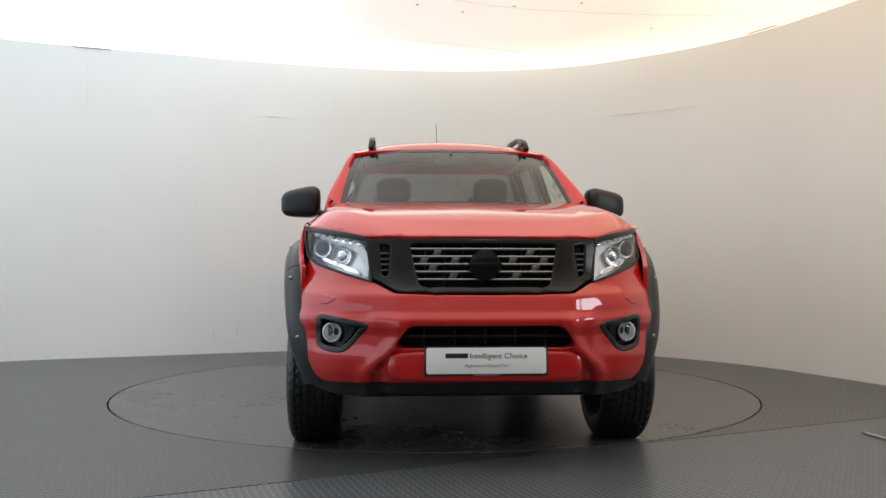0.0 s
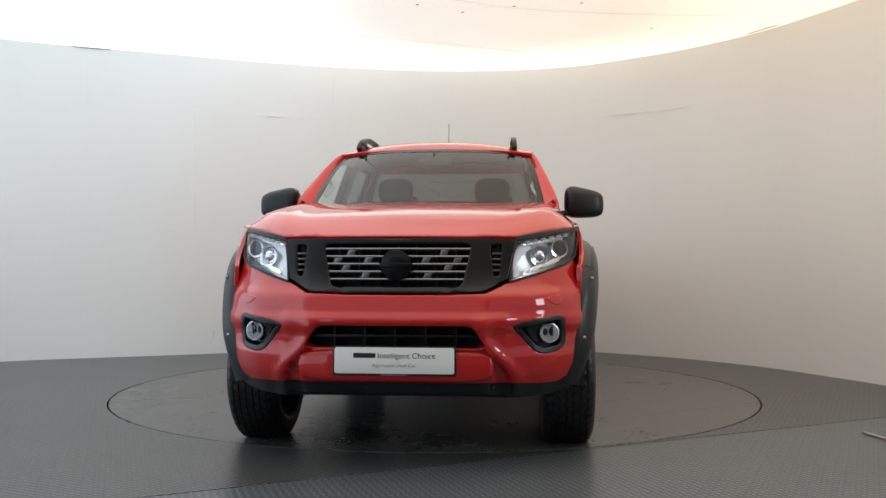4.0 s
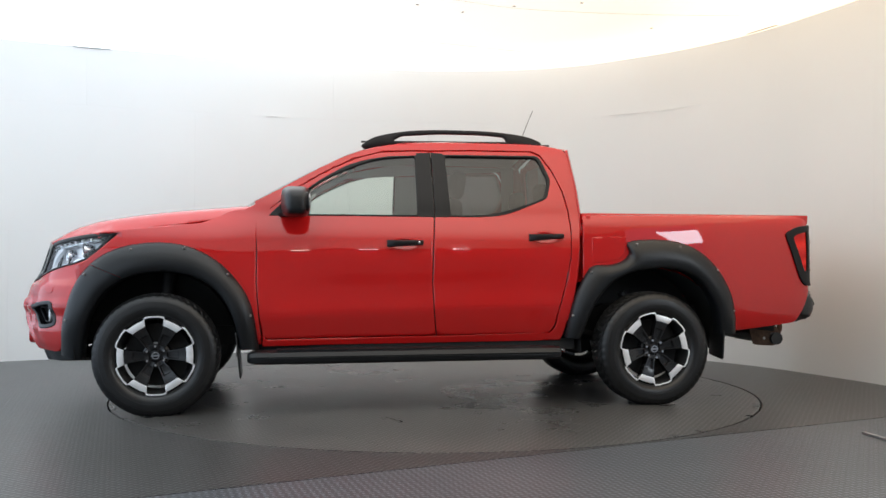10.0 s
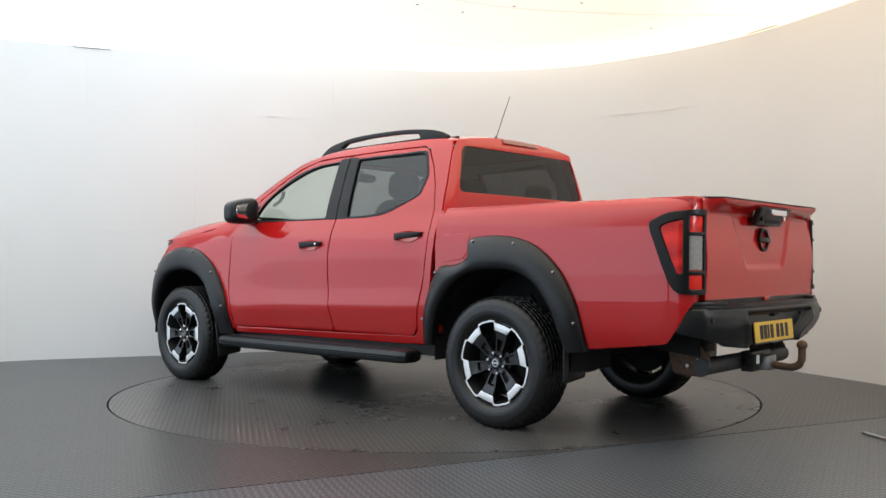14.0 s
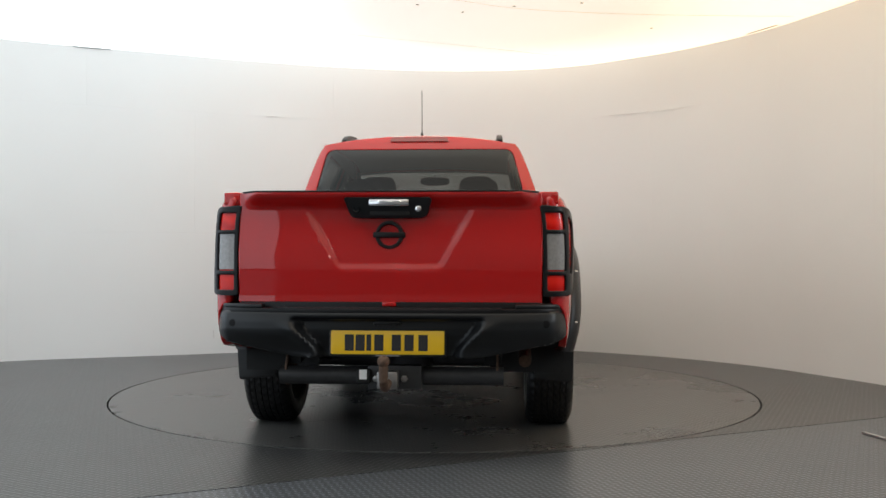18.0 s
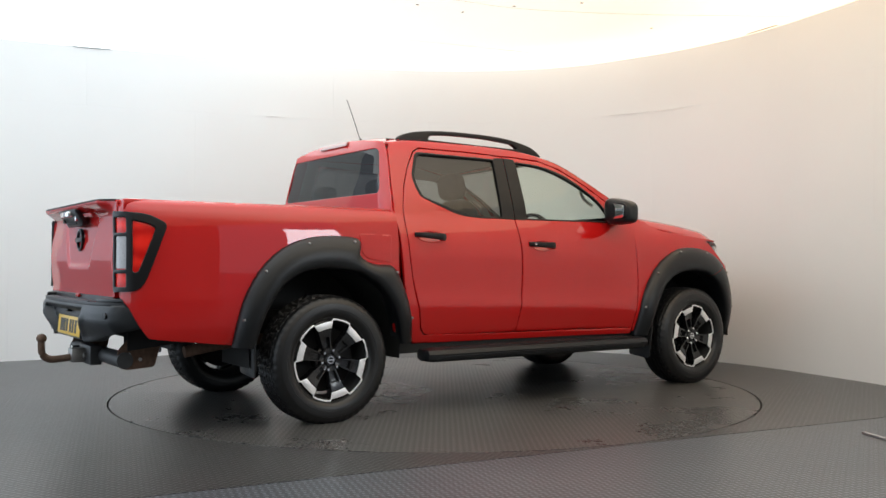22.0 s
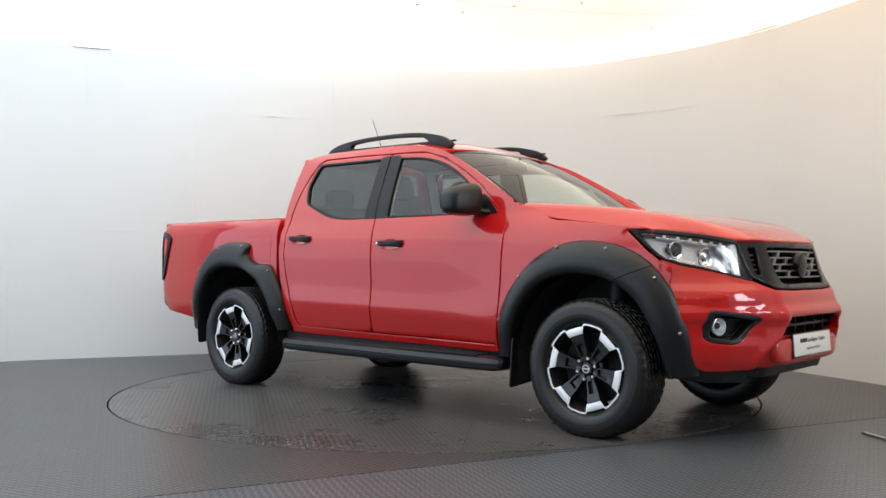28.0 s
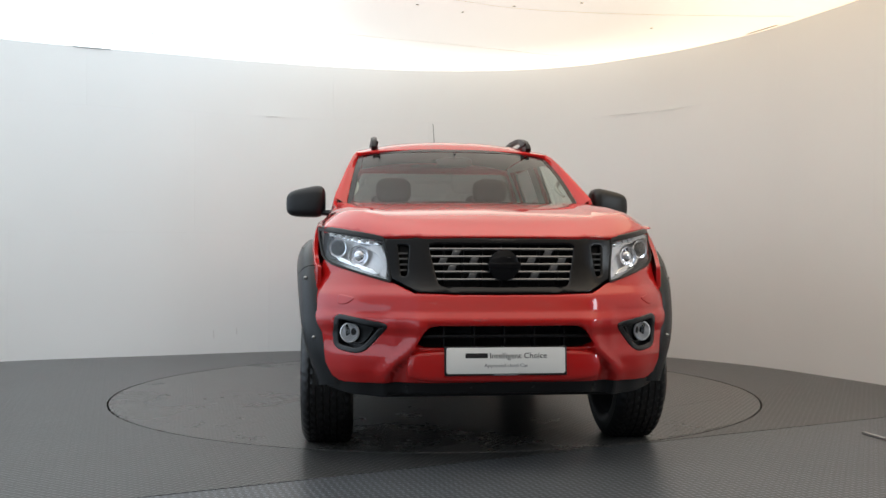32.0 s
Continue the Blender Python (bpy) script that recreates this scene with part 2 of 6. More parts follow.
def box(bm, lo, hi, bevel=0.0, m=None):
    r = bmesh.ops.create_cube(bm, size=1)
    vs = r["verts"]
    for v in vs:
        v.co = Vector([lo[i] + (v.co[i] + 0.5) * (hi[i] - lo[i]) for i in range(3)])
    if bevel:
        es = list({e for v in vs for e in v.link_edges})
        r2 = bmesh.ops.bevel(bm, geom=es, offset=bevel, segments=2, affect="EDGES", profile=0.5)
        vs = list({v for f in r2["faces"] for v in f.verts} | {v for v in vs if v.is_valid})
    if m:
        bmesh.ops.transform(bm, matrix=m, verts=vs)
    return vs


def boxpart(name, lo, hi, material, parent, bevel=0.004, label="", m=None):
    bm = bmesh.new()
    box(bm, lo, hi, bevel, m)
    return part(name, bm, material, parent, label)


def slab(name, outline, to3, lo, hi, material, parent, bevel=0.003, label="", holes=()):
    """A flat plate: a 2D outline given a thickness between lo and hi; to3 maps (u, v, w) to a place."""
    from mathutils import geometry
    loops = [list(outline)] + [list(h) for h in holes]
    pts, cons = [], []
    for lp in loops:
        s = len(pts)
        pts += lp
        cons += [(s + i, s + (i + 1) % len(lp)) for i in range(len(lp))]
    vs, _, fs, *_ = geometry.delaunay_2d_cdt([Vector(p[:2]) for p in pts], cons, [], 0, 1e-6)
    vq = np.array([tuple(v) for v in vs])
    cen = np.array([vq[list(f)].mean(0) for f in fs])
    ok = inside(cen, loops[0])
    for h in loops[1:]:
        ok &= ~inside(cen, h)
    fs = [f for f, k in zip(fs, ok) if k]
    bm = bmesh.new()
    a = [bm.verts.new(to3(u, v, lo)) for u, v in vq]
    b = [bm.verts.new(to3(u, v, hi)) for u, v in vq]
    cnt = {}
    for f in fs:
        bm.faces.new([a[i] for i in f[::-1]])
        bm.faces.new([b[i] for i in f])
        for i in range(3):
            k = (f[i], f[(i + 1) % 3])
            cnt.setdefault(tuple(sorted(k)), []).append(k)
    for k in cnt.values():
        if len(k) == 1:
            i, j = k[0]
            bm.faces.new((a[i], a[j], b[j], b[i]))
    if bevel:
        bmesh.ops.recalc_face_normals(bm, faces=bm.faces)
        es = [e for e in bm.edges if len(e.link_faces) == 2 and e.calc_face_angle(0) > 0.9]
        bmesh.ops.bevel(bm, geom=es, offset=bevel, segments=2, affect="EDGES", profile=0.5)
    return part(name, bm, material, parent, label)


def tube(name, path, r, material, parent, seg=10, label="", caps=True):
    """A bar of round section along a path; r may be a list."""
    p = [Vector(q) for q in path]
    rows = []
    for i, q in enumerate(p):
        d = (p[min(i + 1, len(p) - 1)] - p[max(i - 1, 0)]).normalized()
        up = Vector((0, 0, 1)) if abs(d.z) < 0.9 else Vector((1, 0, 0))
        s = d.cross(up).normalized()
        w = s.cross(d)
        rr = r[i] if isinstance(r, (list, tuple)) else r
        rows.append([q + (s * math.cos(2 * math.pi * k / seg) + w * math.sin(2 * math.pi * k / seg)) * rr for k in range(seg)])
    return loft(name, rows, material, parent, True, caps, label, 50)


def empty(name, parent=None):
    ob = new(name)
    ob.empty_display_size = 0.2
    if parent:
        ob.parent = parent
    return ob


def circle2(cx, cz, r, n=24, ry=None):
    return [(cx + r * math.cos(2 * math.pi * k / n), cz + (ry or r) * math.sin(2 * math.pi * k / n)) for k in range(n)]


def lettering(name, text, size, m, material, parent, width=None, depth=0.001, label=""):
    """Raised letters in the built-in font, as a mesh."""
    cu = bpy.data.curves.new(name, "FONT")
    cu.body, cu.size, cu.align_x, cu.align_y, cu.extrude = text, size, "CENTER", "CENTER", depth
    tmp = new(name + "_tmp", cu)
    bpy.context.view_layer.update()
    me = bpy.data.meshes.new_from_object(tmp.evaluated_get(bpy.context.evaluated_depsgraph_get()))
    bpy.data.objects.remove(tmp)
    me.name = name
    xs = [v.co.x for v in me.vertices]
    k = width / (max(xs) - min(xs)) if width else 1
    me.transform(m @ Matrix.Diagonal((k, 1, 1, 1)))
    me.materials.clear()
    return link(name, me, material, parent, label)


# ---- the studio room ----
def emissive_ceiling():
    m = bpy.data.materials.new("lit_stretch_ceiling")
    m.use_nodes = True
    nt = m.node_tree
    b = nt.nodes["Principled BSDF"]
    b.inputs["Base Color"].default_value = (0.5, 0.49, 0.48, 1)
    b.inputs["Roughness"].default_value = 0.6
    tc = nt.nodes.new("ShaderNodeTexCoord")
    sub = nt.nodes.new("ShaderNodeVectorMath")
    sub.operation = "SUBTRACT"
    sub.inputs[1].default_value = (0.5, 0.9, 3.0)
    ln = nt.nodes.new("ShaderNodeVectorMath")
    ln.operation = "LENGTH"
    sx = nt.nodes.new("ShaderNodeSeparateXYZ")
    mr = nt.nodes.new("ShaderNodeMapRange")
    mr.interpolation_type = "SMOOTHSTEP"
    for k, v in (("From Min", 0.9), ("From Max", 2.7), ("To Min", CEIL_MID), ("To Max", CEIL_RIM)):
        mr.inputs[k].default_value = v
    mx = nt.nodes.new("ShaderNodeMapRange")
    for k, v in (("From Min", -2.5), ("From Max", 3.2)):
        mx.inputs[k].default_value = v
    col = nt.nodes.new("ShaderNodeMix")
    col.data_type = "RGBA"
    col.inputs["A"].default_value = (0.86, 0.95, 1.0, 1)
    col.inputs["B"].default_value = (1.0, 0.81, 0.57, 1)
    nt.links.new(tc.outputs["Object"], sub.inputs[0])
    nt.links.new(sub.outputs[0], ln.inputs[0])
    nt.links.new(ln.outputs["Value"], mr.inputs["Value"])
    nt.links.new(tc.outputs["Object"], sx.inputs[0])
    nt.links.new(sx.outputs["X"], mx.inputs["Value"])
    nt.links.new(mx.outputs["Result"], col.inputs["Factor"])
    nt.links.new(col.outputs["Result"], b.inputs["Emission Color"])
    # the glow is set weaker towards the left side
    side_gain = nt.nodes.new("ShaderNodeMapRange")
    side_gain.interpolation_type = "SMOOTHSTEP"
    for k, v in (("From Min", -4.5), ("From Max", -0.5), ("To Min", 0.84), ("To Max", 1.0)):
        side_gain.inputs[k].default_value = v
    total = nt.nodes.new("ShaderNodeMath")
    total.operation = "MULTIPLY"
    nt.links.new(sx.outputs["X"], side_gain.inputs["Value"])
    nt.links.new(side_gain.outputs["Result"], total.inputs[0])
    nt.links.new(mr.outputs["Result"], total.inputs[1])
    # and weaker again towards the dim hall behind the stand
    hall = nt.nodes.new("ShaderNodeMapRange")
    hall.interpolation_type = "SMOOTHSTEP"
    for k, v in (("From Min", -5.4), ("From Max", -2.6), ("To Min", 0.28), ("To Max", 1.0)):
        hall.inputs[k].default_value = v
    both = nt.nodes.new("ShaderNodeMath")
    both.operation = "MULTIPLY"
    nt.links.new(sx.outputs["Y"], hall.inputs["Value"])
    nt.links.new(hall.outputs["Result"], both.inputs[0])
    nt.links.new(total.outputs[0], both.inputs[1])
    warm_end = nt.nodes.new("ShaderNodeMapRange")
    warm_end.interpolation_type = "SMOOTHSTEP"
    for k, v in (("From Min", 1.0), ("From Max", 3.3), ("To Min", 1.0), ("To Max", 0.70)):
        warm_end.inputs[k].default_value = v
    last = nt.nodes.new("ShaderNodeMath")
    last.operation = "MULTIPLY"
    nt.links.new(sx.outputs["X"], warm_end.inputs["Value"])
    nt.links.new(warm_end.outputs["Result"], last.inputs[0])
    nt.links.new(both.outputs[0], last.inputs[1])
    nt.links.new(last.outputs[0], b.inputs["Emission Strength"])
    return m


def floor_material(name, base, worn, rough, relief, turn, scuff=0.5):
    """Dark vinyl with a small basket weave of raised bars, scuffs and dull patches."""
    m = bpy.data.materials.new(name)
    m.use_nodes = True
    nt = m.node_tree
    b = nt.nodes["Principled BSDF"]

    def node(kind, **values):
        n = nt.nodes.new("ShaderNode" + kind)
        for k, v in values.items():
            n.inputs[k.replace("_", " ")].default_value = v
        return n

    def op(kind, a, c=None):
        n = nt.nodes.new("ShaderNodeMath")
        n.operation = kind
        for i, v in enumerate((a, c)):
            if v is None:
                continue
            if isinstance(v, (int, float)):
                n.inputs[i].default_value = v
            else:
                nt.links.new(v, n.inputs[i])
        return n.outputs[0]

    tc = nt.nodes.new("ShaderNodeTexCoord")
    big = node("TexNoise", Scale=0.7, Detail=3.0)
    mid = node("TexNoise", Scale=2.6, Detail=7.0, Roughness=0.6)
    grime = node("TexNoise", Scale=26.0, Detail=5.0, Roughness=0.65)
    for n in (big, mid, grime):
        nt.links.new(tc.outputs["Object"], n.inputs["Vector"])
    fac = op("ADD", op("MULTIPLY", big.outputs["Fac"], 0.5), op("ADD", op("MULTIPLY", mid.outputs["Fac"], 0.35), op("MULTIPLY", grime.outputs["Fac"], 0.15)))
    cr = node("MapRange", From_Min=0.32, From_Max=0.68)
    nt.links.new(fac, cr.inputs["Value"])
    mx = nt.nodes.new("ShaderNodeMix")
    mx.data_type = "RGBA"
    mx.inputs["A"].default_value, mx.inputs["B"].default_value = (*base, 1), (*worn, 1)
    nt.links.new(cr.outputs["Result"], mx.inputs["Factor"])
    b.inputs["Specular IOR Level"].default_value = 0.25
    # pale drag marks
    mp = node("Mapping", Scale=(1.0, 9.0, 1.0), Rotation=(0, 0, 0.35))
    sc = node("TexNoise", Scale=2.4, Detail=9.0, Roughness=0.6)
    nt.links.new(tc.outputs["Object"], mp.inputs["Vector"])
    nt.links.new(mp.outputs["Vector"], sc.inputs["Vector"])
    sm = node("MapRange", From_Min=0.635, From_Max=0.72, To_Max=scuff)
    nt.links.new(sc.outputs["Fac"], sm.inputs["Value"])
    mx2 = nt.nodes.new("ShaderNodeMix")
    mx2.data_type = "RGBA"
    mx2.inputs["B"].default_value = (0.24, 0.235, 0.225, 1)
    nt.links.new(sm.outputs["Result"], mx2.inputs["Factor"])
    nt.links.new(mx.outputs["Result"], mx2.inputs["A"])
    rr = node("MapRange", From_Min=0.30, From_Max=0.70, To_Min=rough[0], To_Max=rough[1])
    nt.links.new(fac, rr.inputs["Value"])
    nt.links.new(rr.outputs["Result"], b.inputs["Roughness"])
    # the weave: one raised bar in each square, turned from square to square
    mw = node("Mapping", Rotation=(0, 0, radians(turn)), Scale=(32.0, 32.0, 32.0))
    nt.links.new(tc.outputs["Object"], mw.inputs["Vector"])
    sp = nt.nodes.new("ShaderNodeSeparateXYZ")
    nt.links.new(mw.outputs["Vector"], sp.inputs[0])
    u, v = sp.outputs["X"], sp.outputs["Y"]
    odd = op("FLOORED_MODULO", op("ADD", op("FLOOR", u), op("FLOOR", v)), 2.0)
    fu, fv = (op("ABSOLUTE", op("SUBTRACT", op("FRACT", q), 0.5)) for q in (u, v))
    bars = []
    for a, c in ((fu, fv), (fv, fu)):
        bars.append(op("MAXIMUM", op("MULTIPLY", a, 2.1), op("MULTIPLY", c, 4.2)))
    pick = op("ADD", op("MULTIPLY", bars[0], odd), op("MULTIPLY", bars[1], op("SUBTRACT", 1.0, odd)))
    hm = node("MapRange", From_Min=0.15, From_Max=1.1, To_Min=1.0, To_Max=0.0)
    hm.interpolation_type = "SMOOTHSTEP"
    nt.links.new(pick, hm.inputs["Value"])
    # bar tops are paler than the grooves
    bar_tone = node("MapRange", From_Min=0.62, From_Max=0.95, To_Min=1.35, To_Max=0.5)
    nt.links.new(pick, bar_tone.inputs["Value"])
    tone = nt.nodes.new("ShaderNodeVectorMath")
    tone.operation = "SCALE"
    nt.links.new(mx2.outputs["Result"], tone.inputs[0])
    nt.links.new(bar_tone.outputs["Result"], tone.inputs["Scale"])
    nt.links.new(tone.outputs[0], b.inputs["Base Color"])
    bp, bp2 = nt.nodes.new("ShaderNodeBump"), nt.nodes.new("ShaderNodeBump")
    bp.inputs["Strength"].default_value, bp.inputs["Distance"].default_value = relief, 0.004
    bp2.inputs["Strength"].default_value, bp2.inputs["Distance"].default_value = 0.12, 0.001
    fine = node("TexNoise", Scale=220.0, Detail=3.0)
    nt.links.new(tc.outputs["Object"], fine.inputs["Vector"])
    nt.links.new(hm.outputs["Result"], bp.inputs["Height"])
    nt.links.new(fine.outputs["Fac"], bp2.inputs["Height"])
    nt.links.new(bp.outputs["Normal"], bp2.inputs["Normal"])
    nt.links.new(bp2.outputs["Normal"], b.inputs["Normal"])
    return m


CEIL_MID, CEIL_RIM = 0.66, 1.42
CEILING = emissive_ceiling()
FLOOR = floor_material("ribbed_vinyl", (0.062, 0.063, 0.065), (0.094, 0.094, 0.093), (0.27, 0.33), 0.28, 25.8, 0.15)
# the front sheet's paler, bluer base holds the cool daylight sheen in its colour
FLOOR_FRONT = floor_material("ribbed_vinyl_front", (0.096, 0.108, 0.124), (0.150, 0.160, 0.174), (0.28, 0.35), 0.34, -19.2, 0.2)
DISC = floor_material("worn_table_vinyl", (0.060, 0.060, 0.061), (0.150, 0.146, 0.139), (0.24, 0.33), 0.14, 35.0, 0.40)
WALL = mat("white_wall_paint", (0.80, 0.805, 0.795), rough=0.5, vary=0.03, scale=1.3, bump=0.08, fine=60)
DULL = mat("dim_room_paint", (0.34, 0.34, 0.34), rough=0.8, vary=0.1, scale=1.5)
ROOM_H = 3.0

WALL_PLAN = smooth([(-4.75, 1.30), (-4.05, 1.78), (-3.45, 2.07), (-2.65, 2.38), (-1.88, 2.70), (-0.97, 2.98), (-0.06, 3.13), (0.79, 3.09), (1.48, 2.86),
                    (2.03, 2.46), (2.45, 2.06), (2.89, 1.45), (3.18, 0.80), (3.42, 0.12), (3.62, -0.9), (3.70, -2.2), (3.70, -2.9), (3.70, -3.35)], 6)


def build_room():
    def ring(pts, t):
        out = []
        for i, p in enumerate(pts):
            d = (pts[min(i + 1, len(pts) - 1)] - pts[max(i - 1, 0)]).normalized()
            out.append(p + Vector((-d.y, d.x)) * t)
        return out
    # the curved wall stands in sheets, butted with fine joints
    first = empty("wall_curved")
    tagged(first, "tall white painted curved studio wall of butted boards", "wall", kind="structure")
    length = [0.0]
    for p, q in zip(WALL_PLAN, WALL_PLAN[1:]):
        length.append(length[-1] + (q - p).length)

    def at(s, t):
        """The place at a length along the wall, t metres behind its face."""
        i = min(len(WALL_PLAN) - 2, max(0, int(np.searchsorted(length, s)) - 1))
        k = (s - length[i]) / (length[i + 1] - length[i])
        p = WALL_PLAN[i].lerp(WALL_PLAN[i + 1], k)
        n = lambda j: Vector((-(WALL_PLAN[min(j + 1, len(WALL_PLAN) - 1)] - WALL_PLAN[max(j - 1, 0)]).y, (WALL_PLAN[min(j + 1, len(WALL_PLAN) - 1)] - WALL_PLAN[max(j - 1, 0)]).x)).normalized()
        return p + n(i).lerp(n(i + 1), k) * t
    gap = 0.0003
    for z0, z1, off in ((-0.05, 1.22, 0.93), (1.22, 2.44, 0.18), (2.44, ROOM_H + 0.12, 1.6)):
        cuts = [0.0] + [off + 2.44 * k for k in range(9) if off + 2.44 * k < length[-1] - 0.3] + [length[-1]]
        for a, b in zip(cuts, cuts[1:]):
            n = max(2, int((b - a) / 0.14))
            ss = np.linspace(a + gap, b - gap, n + 1)
            rows = []
            for t, q in ((0.09, z0 + gap), (0.0, z0 + gap), (0.0, z1 - gap), (0.09, z1 - gap)):
                rows.append([(*at(u, t), q) for u in ss])
            loft("board", [list(c) for c in zip(*rows)], WALL, first, True, True, "", 30)
    # straight walls that close the place behind the camera
    back = boxpart("wall_back", (-6.2, -8.6, -0.05), (3.55, -8.4, ROOM_H + 0.12), DULL, None, 0)
    tagged(back, "plain grey painted wall behind the stand", "wall", kind="structure")
    side = boxpart("wall_side", (-6.3, -8.6, -0.05), (-6.1, -8.4, ROOM_H + 0.12), DULL, None, 0)
    tagged(side, "plain grey painted side wall", "wall", kind="structure")
    closing = boxpart("wall_end", (3.55, -8.6, -0.05), (3.78, -5.9, ROOM_H + 0.12), DULL, None, 0)
    tagged(closing, "plain grey painted wall end", "wall", kind="structure")

    # ceiling: lit stretch sheets in strips, and a dull rest behind
    poly = [(p.x, p.y) for p in WALL_PLAN]
    lit = [(-6.3, 1.3)] + [p for p in poly if p[1] > -8.0] + [(3.78, -3.4), (3.78, -8.0), (-6.3, -8.0)]
    ob = slab("ceiling", lit, lambda u, v, w: (u, v, w), ROOM_H, ROOM_H + 0.06, CEILING, None, bevel=0)
    tagged(ob, "glowing white stretch ceiling lit from behind", "ceiling", kind="structure")
    rear = boxpart("ceiling_rear", (-6.3, -8.6, ROOM_H), (3.9, -8.004, ROOM_H + 0.06), DULL, None, 0)
    tagged(rear, "plain grey ceiling", "ceiling", kind="structure")

    # floor with a round well for the turntable
    c = [(2.262 * math.cos(2 * math.pi * k / 160), 2.262 * math.sin(2 * math.pi * k / 160)) for k in range(160)]
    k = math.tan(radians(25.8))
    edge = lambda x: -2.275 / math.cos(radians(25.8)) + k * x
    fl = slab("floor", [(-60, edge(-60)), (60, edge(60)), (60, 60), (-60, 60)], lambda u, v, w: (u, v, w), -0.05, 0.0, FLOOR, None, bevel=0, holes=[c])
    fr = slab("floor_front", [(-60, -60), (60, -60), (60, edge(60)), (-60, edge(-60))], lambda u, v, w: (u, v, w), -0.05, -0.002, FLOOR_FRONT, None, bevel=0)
    tagged(fr, "grey basket-weave vinyl floor sheet with dull scuffs, tinted with bluish daylight", "floor", kind="structure")
    tagged(fl, "dark grey ribbed vinyl floor with dull scuffs", "floor", kind="structure")
    pit = boxpart("floor_pit", (-2.5, -2.5, -0.12), (2.5, 2.5, -0.06), DARK, None, 0)
    tagged(pit, "dark pit under the turntable", "floor", kind="structure")

    # turntable: a steel ring and deck panels with straight joints
    r_in = 2.2490
    disc = empty("turntable")
    tagged(disc, "round dark grey scuffed turntable set flush into the floor", "turntable")
    o = [(r_in * math.cos(2 * math.pi * k / 160), r_in * math.sin(2 * math.pi * k / 160)) for k in range(160)]
    slab("rim_ring", o, lambda u, v, w: (u, v, w), -0.055, 0.0, DISC, disc, bevel=0.001, holes=[[(x * 0.994, y * 0.994) for x, y in o]])
    q = r_in * 0.9937
    turn = radians(35)
    for lo, hi in ((-q, -1.628), (-1.626, -0.408), (-0.406, 0.812), (0.814, 2.032), (2.034, q)):
        pts = []
        for sgn, ends in ((1, (lo, hi)), (-1, (hi, lo))):
            for y in np.linspace(ends[0], ends[1], 25):
                x = sgn * math.sqrt(max(0.0, q * q - y * y))
                if not pts or (Vector((x, y)) - Vector(pts[-1])).length > 1e-4:
                    pts.append((x, y))
        if (Vector(pts[0]) - Vector(pts[-1])).length < 1e-4:
            pts.pop()
        pts = [(x * math.cos(turn) - y * math.sin(turn), x * math.sin(turn) + y * math.cos(turn)) for x, y in pts]
        slab("deck_panel", pts, lambda u, v, w: (u, v, w), -0.05, 0.0, DISC, disc, bevel=0)
    return disc


turntable = build_room()

# daylight through the open side of the room and a doorway in the curved wall, and slim tube lamps behind the stand
LAMPS = (((-6.0, -3.4, 1.5), (0, -3.4, 1.5), 9.2, 2.9, 70, (0.70, 0.85, 1.0)), ((-4.3, -8.3, 1.5), (-4.3, 0, 1.5), 3.4, 2.9, 22, (0.74, 0.87, 1.0)), ((3.74, -3.85, 1.90), (-0.5, -2.4, 0.9), 0.85, 0.9, 16, (0.84, 0.93, 1.0)),
         *(((x, y, 2.74), (0.3 * x, -1.5, 0.8), 0.26, 0.05, 1.1, (1.0, 0.96, 0.9)) for x, y in ((-2.5, -7.4), (-1.1, -7.9), (0.2, -7.5), (1.2, -7.9), (2.4, -7.3))))
for at, to, wide, high, power, tone in LAMPS:
    lamp = bpy.data.lights.new("room_light", "AREA")
    lamp.shape, lamp.size, lamp.size_y, lamp.energy, lamp.color = "RECTANGLE", wide, high, power, tone
    new("room_light", lamp).matrix_world = look(at, to)


# ---- the truck: nose towards -y, its left side at +x, origin between the axles on the ground ----
truck = empty("pickup_truck")
tagged(truck, "red double-cab pickup truck with black wheel arch flares, on the turntable", "pickup truck")

HALF = table((0.33, 0.775), (0.41, 0.80), (0.5, 0.828), (0.58, 0.847), (0.66, 0.855), (0.75, 0.859), (0.85, 0.862), (0.95, 0.862), (1.05, 0.852), (1.12, 0.836), (1.18, 0.815), (1.22, 0.798),
             (1.3, 0.778), (1.45, 0.728), (1.6, 0.672), (1.66, 0.645), (1.70, 0.616), (1.73, 0.58), (1.76, 0.53))
BEAM = table((-2.3, 0.70), (-2.15, 0.80), (-2.0, 0.850), (-1.85, 0.870), (-1.6, 0.884), (-1.3, 0.878), (-1.05, 0.866), (-0.85, 0.862), (0.9, 0.862), (1.1, 0.868), (1.4, 0.884),
             (1.8, 0.888), (2.2, 0.878), (2.45, 0.862), (2.58, 0.850), (2.65, 0.838), (2.69, 0.824), (2.715, 0.804), (2.731, 0.775), (2.740, 0.735), (2.742, 0.71))
FENDER_TOP = table((0.9, 0.0), (1.03, 0.002), (1.10, 0.012), (1.16, 0.035), (1.20, 0.07), (1.25, 0.12))
BED_HALF = table((0.40, 0.80), (0.47, 0.822), (0.6, 0.852), (0.75, 0.862), (0.95, 0.862), (1.08, 0.858), (1.16, 0.848), (1.21, 0.834), (1.24, 0.812), (1.255, 0.78))


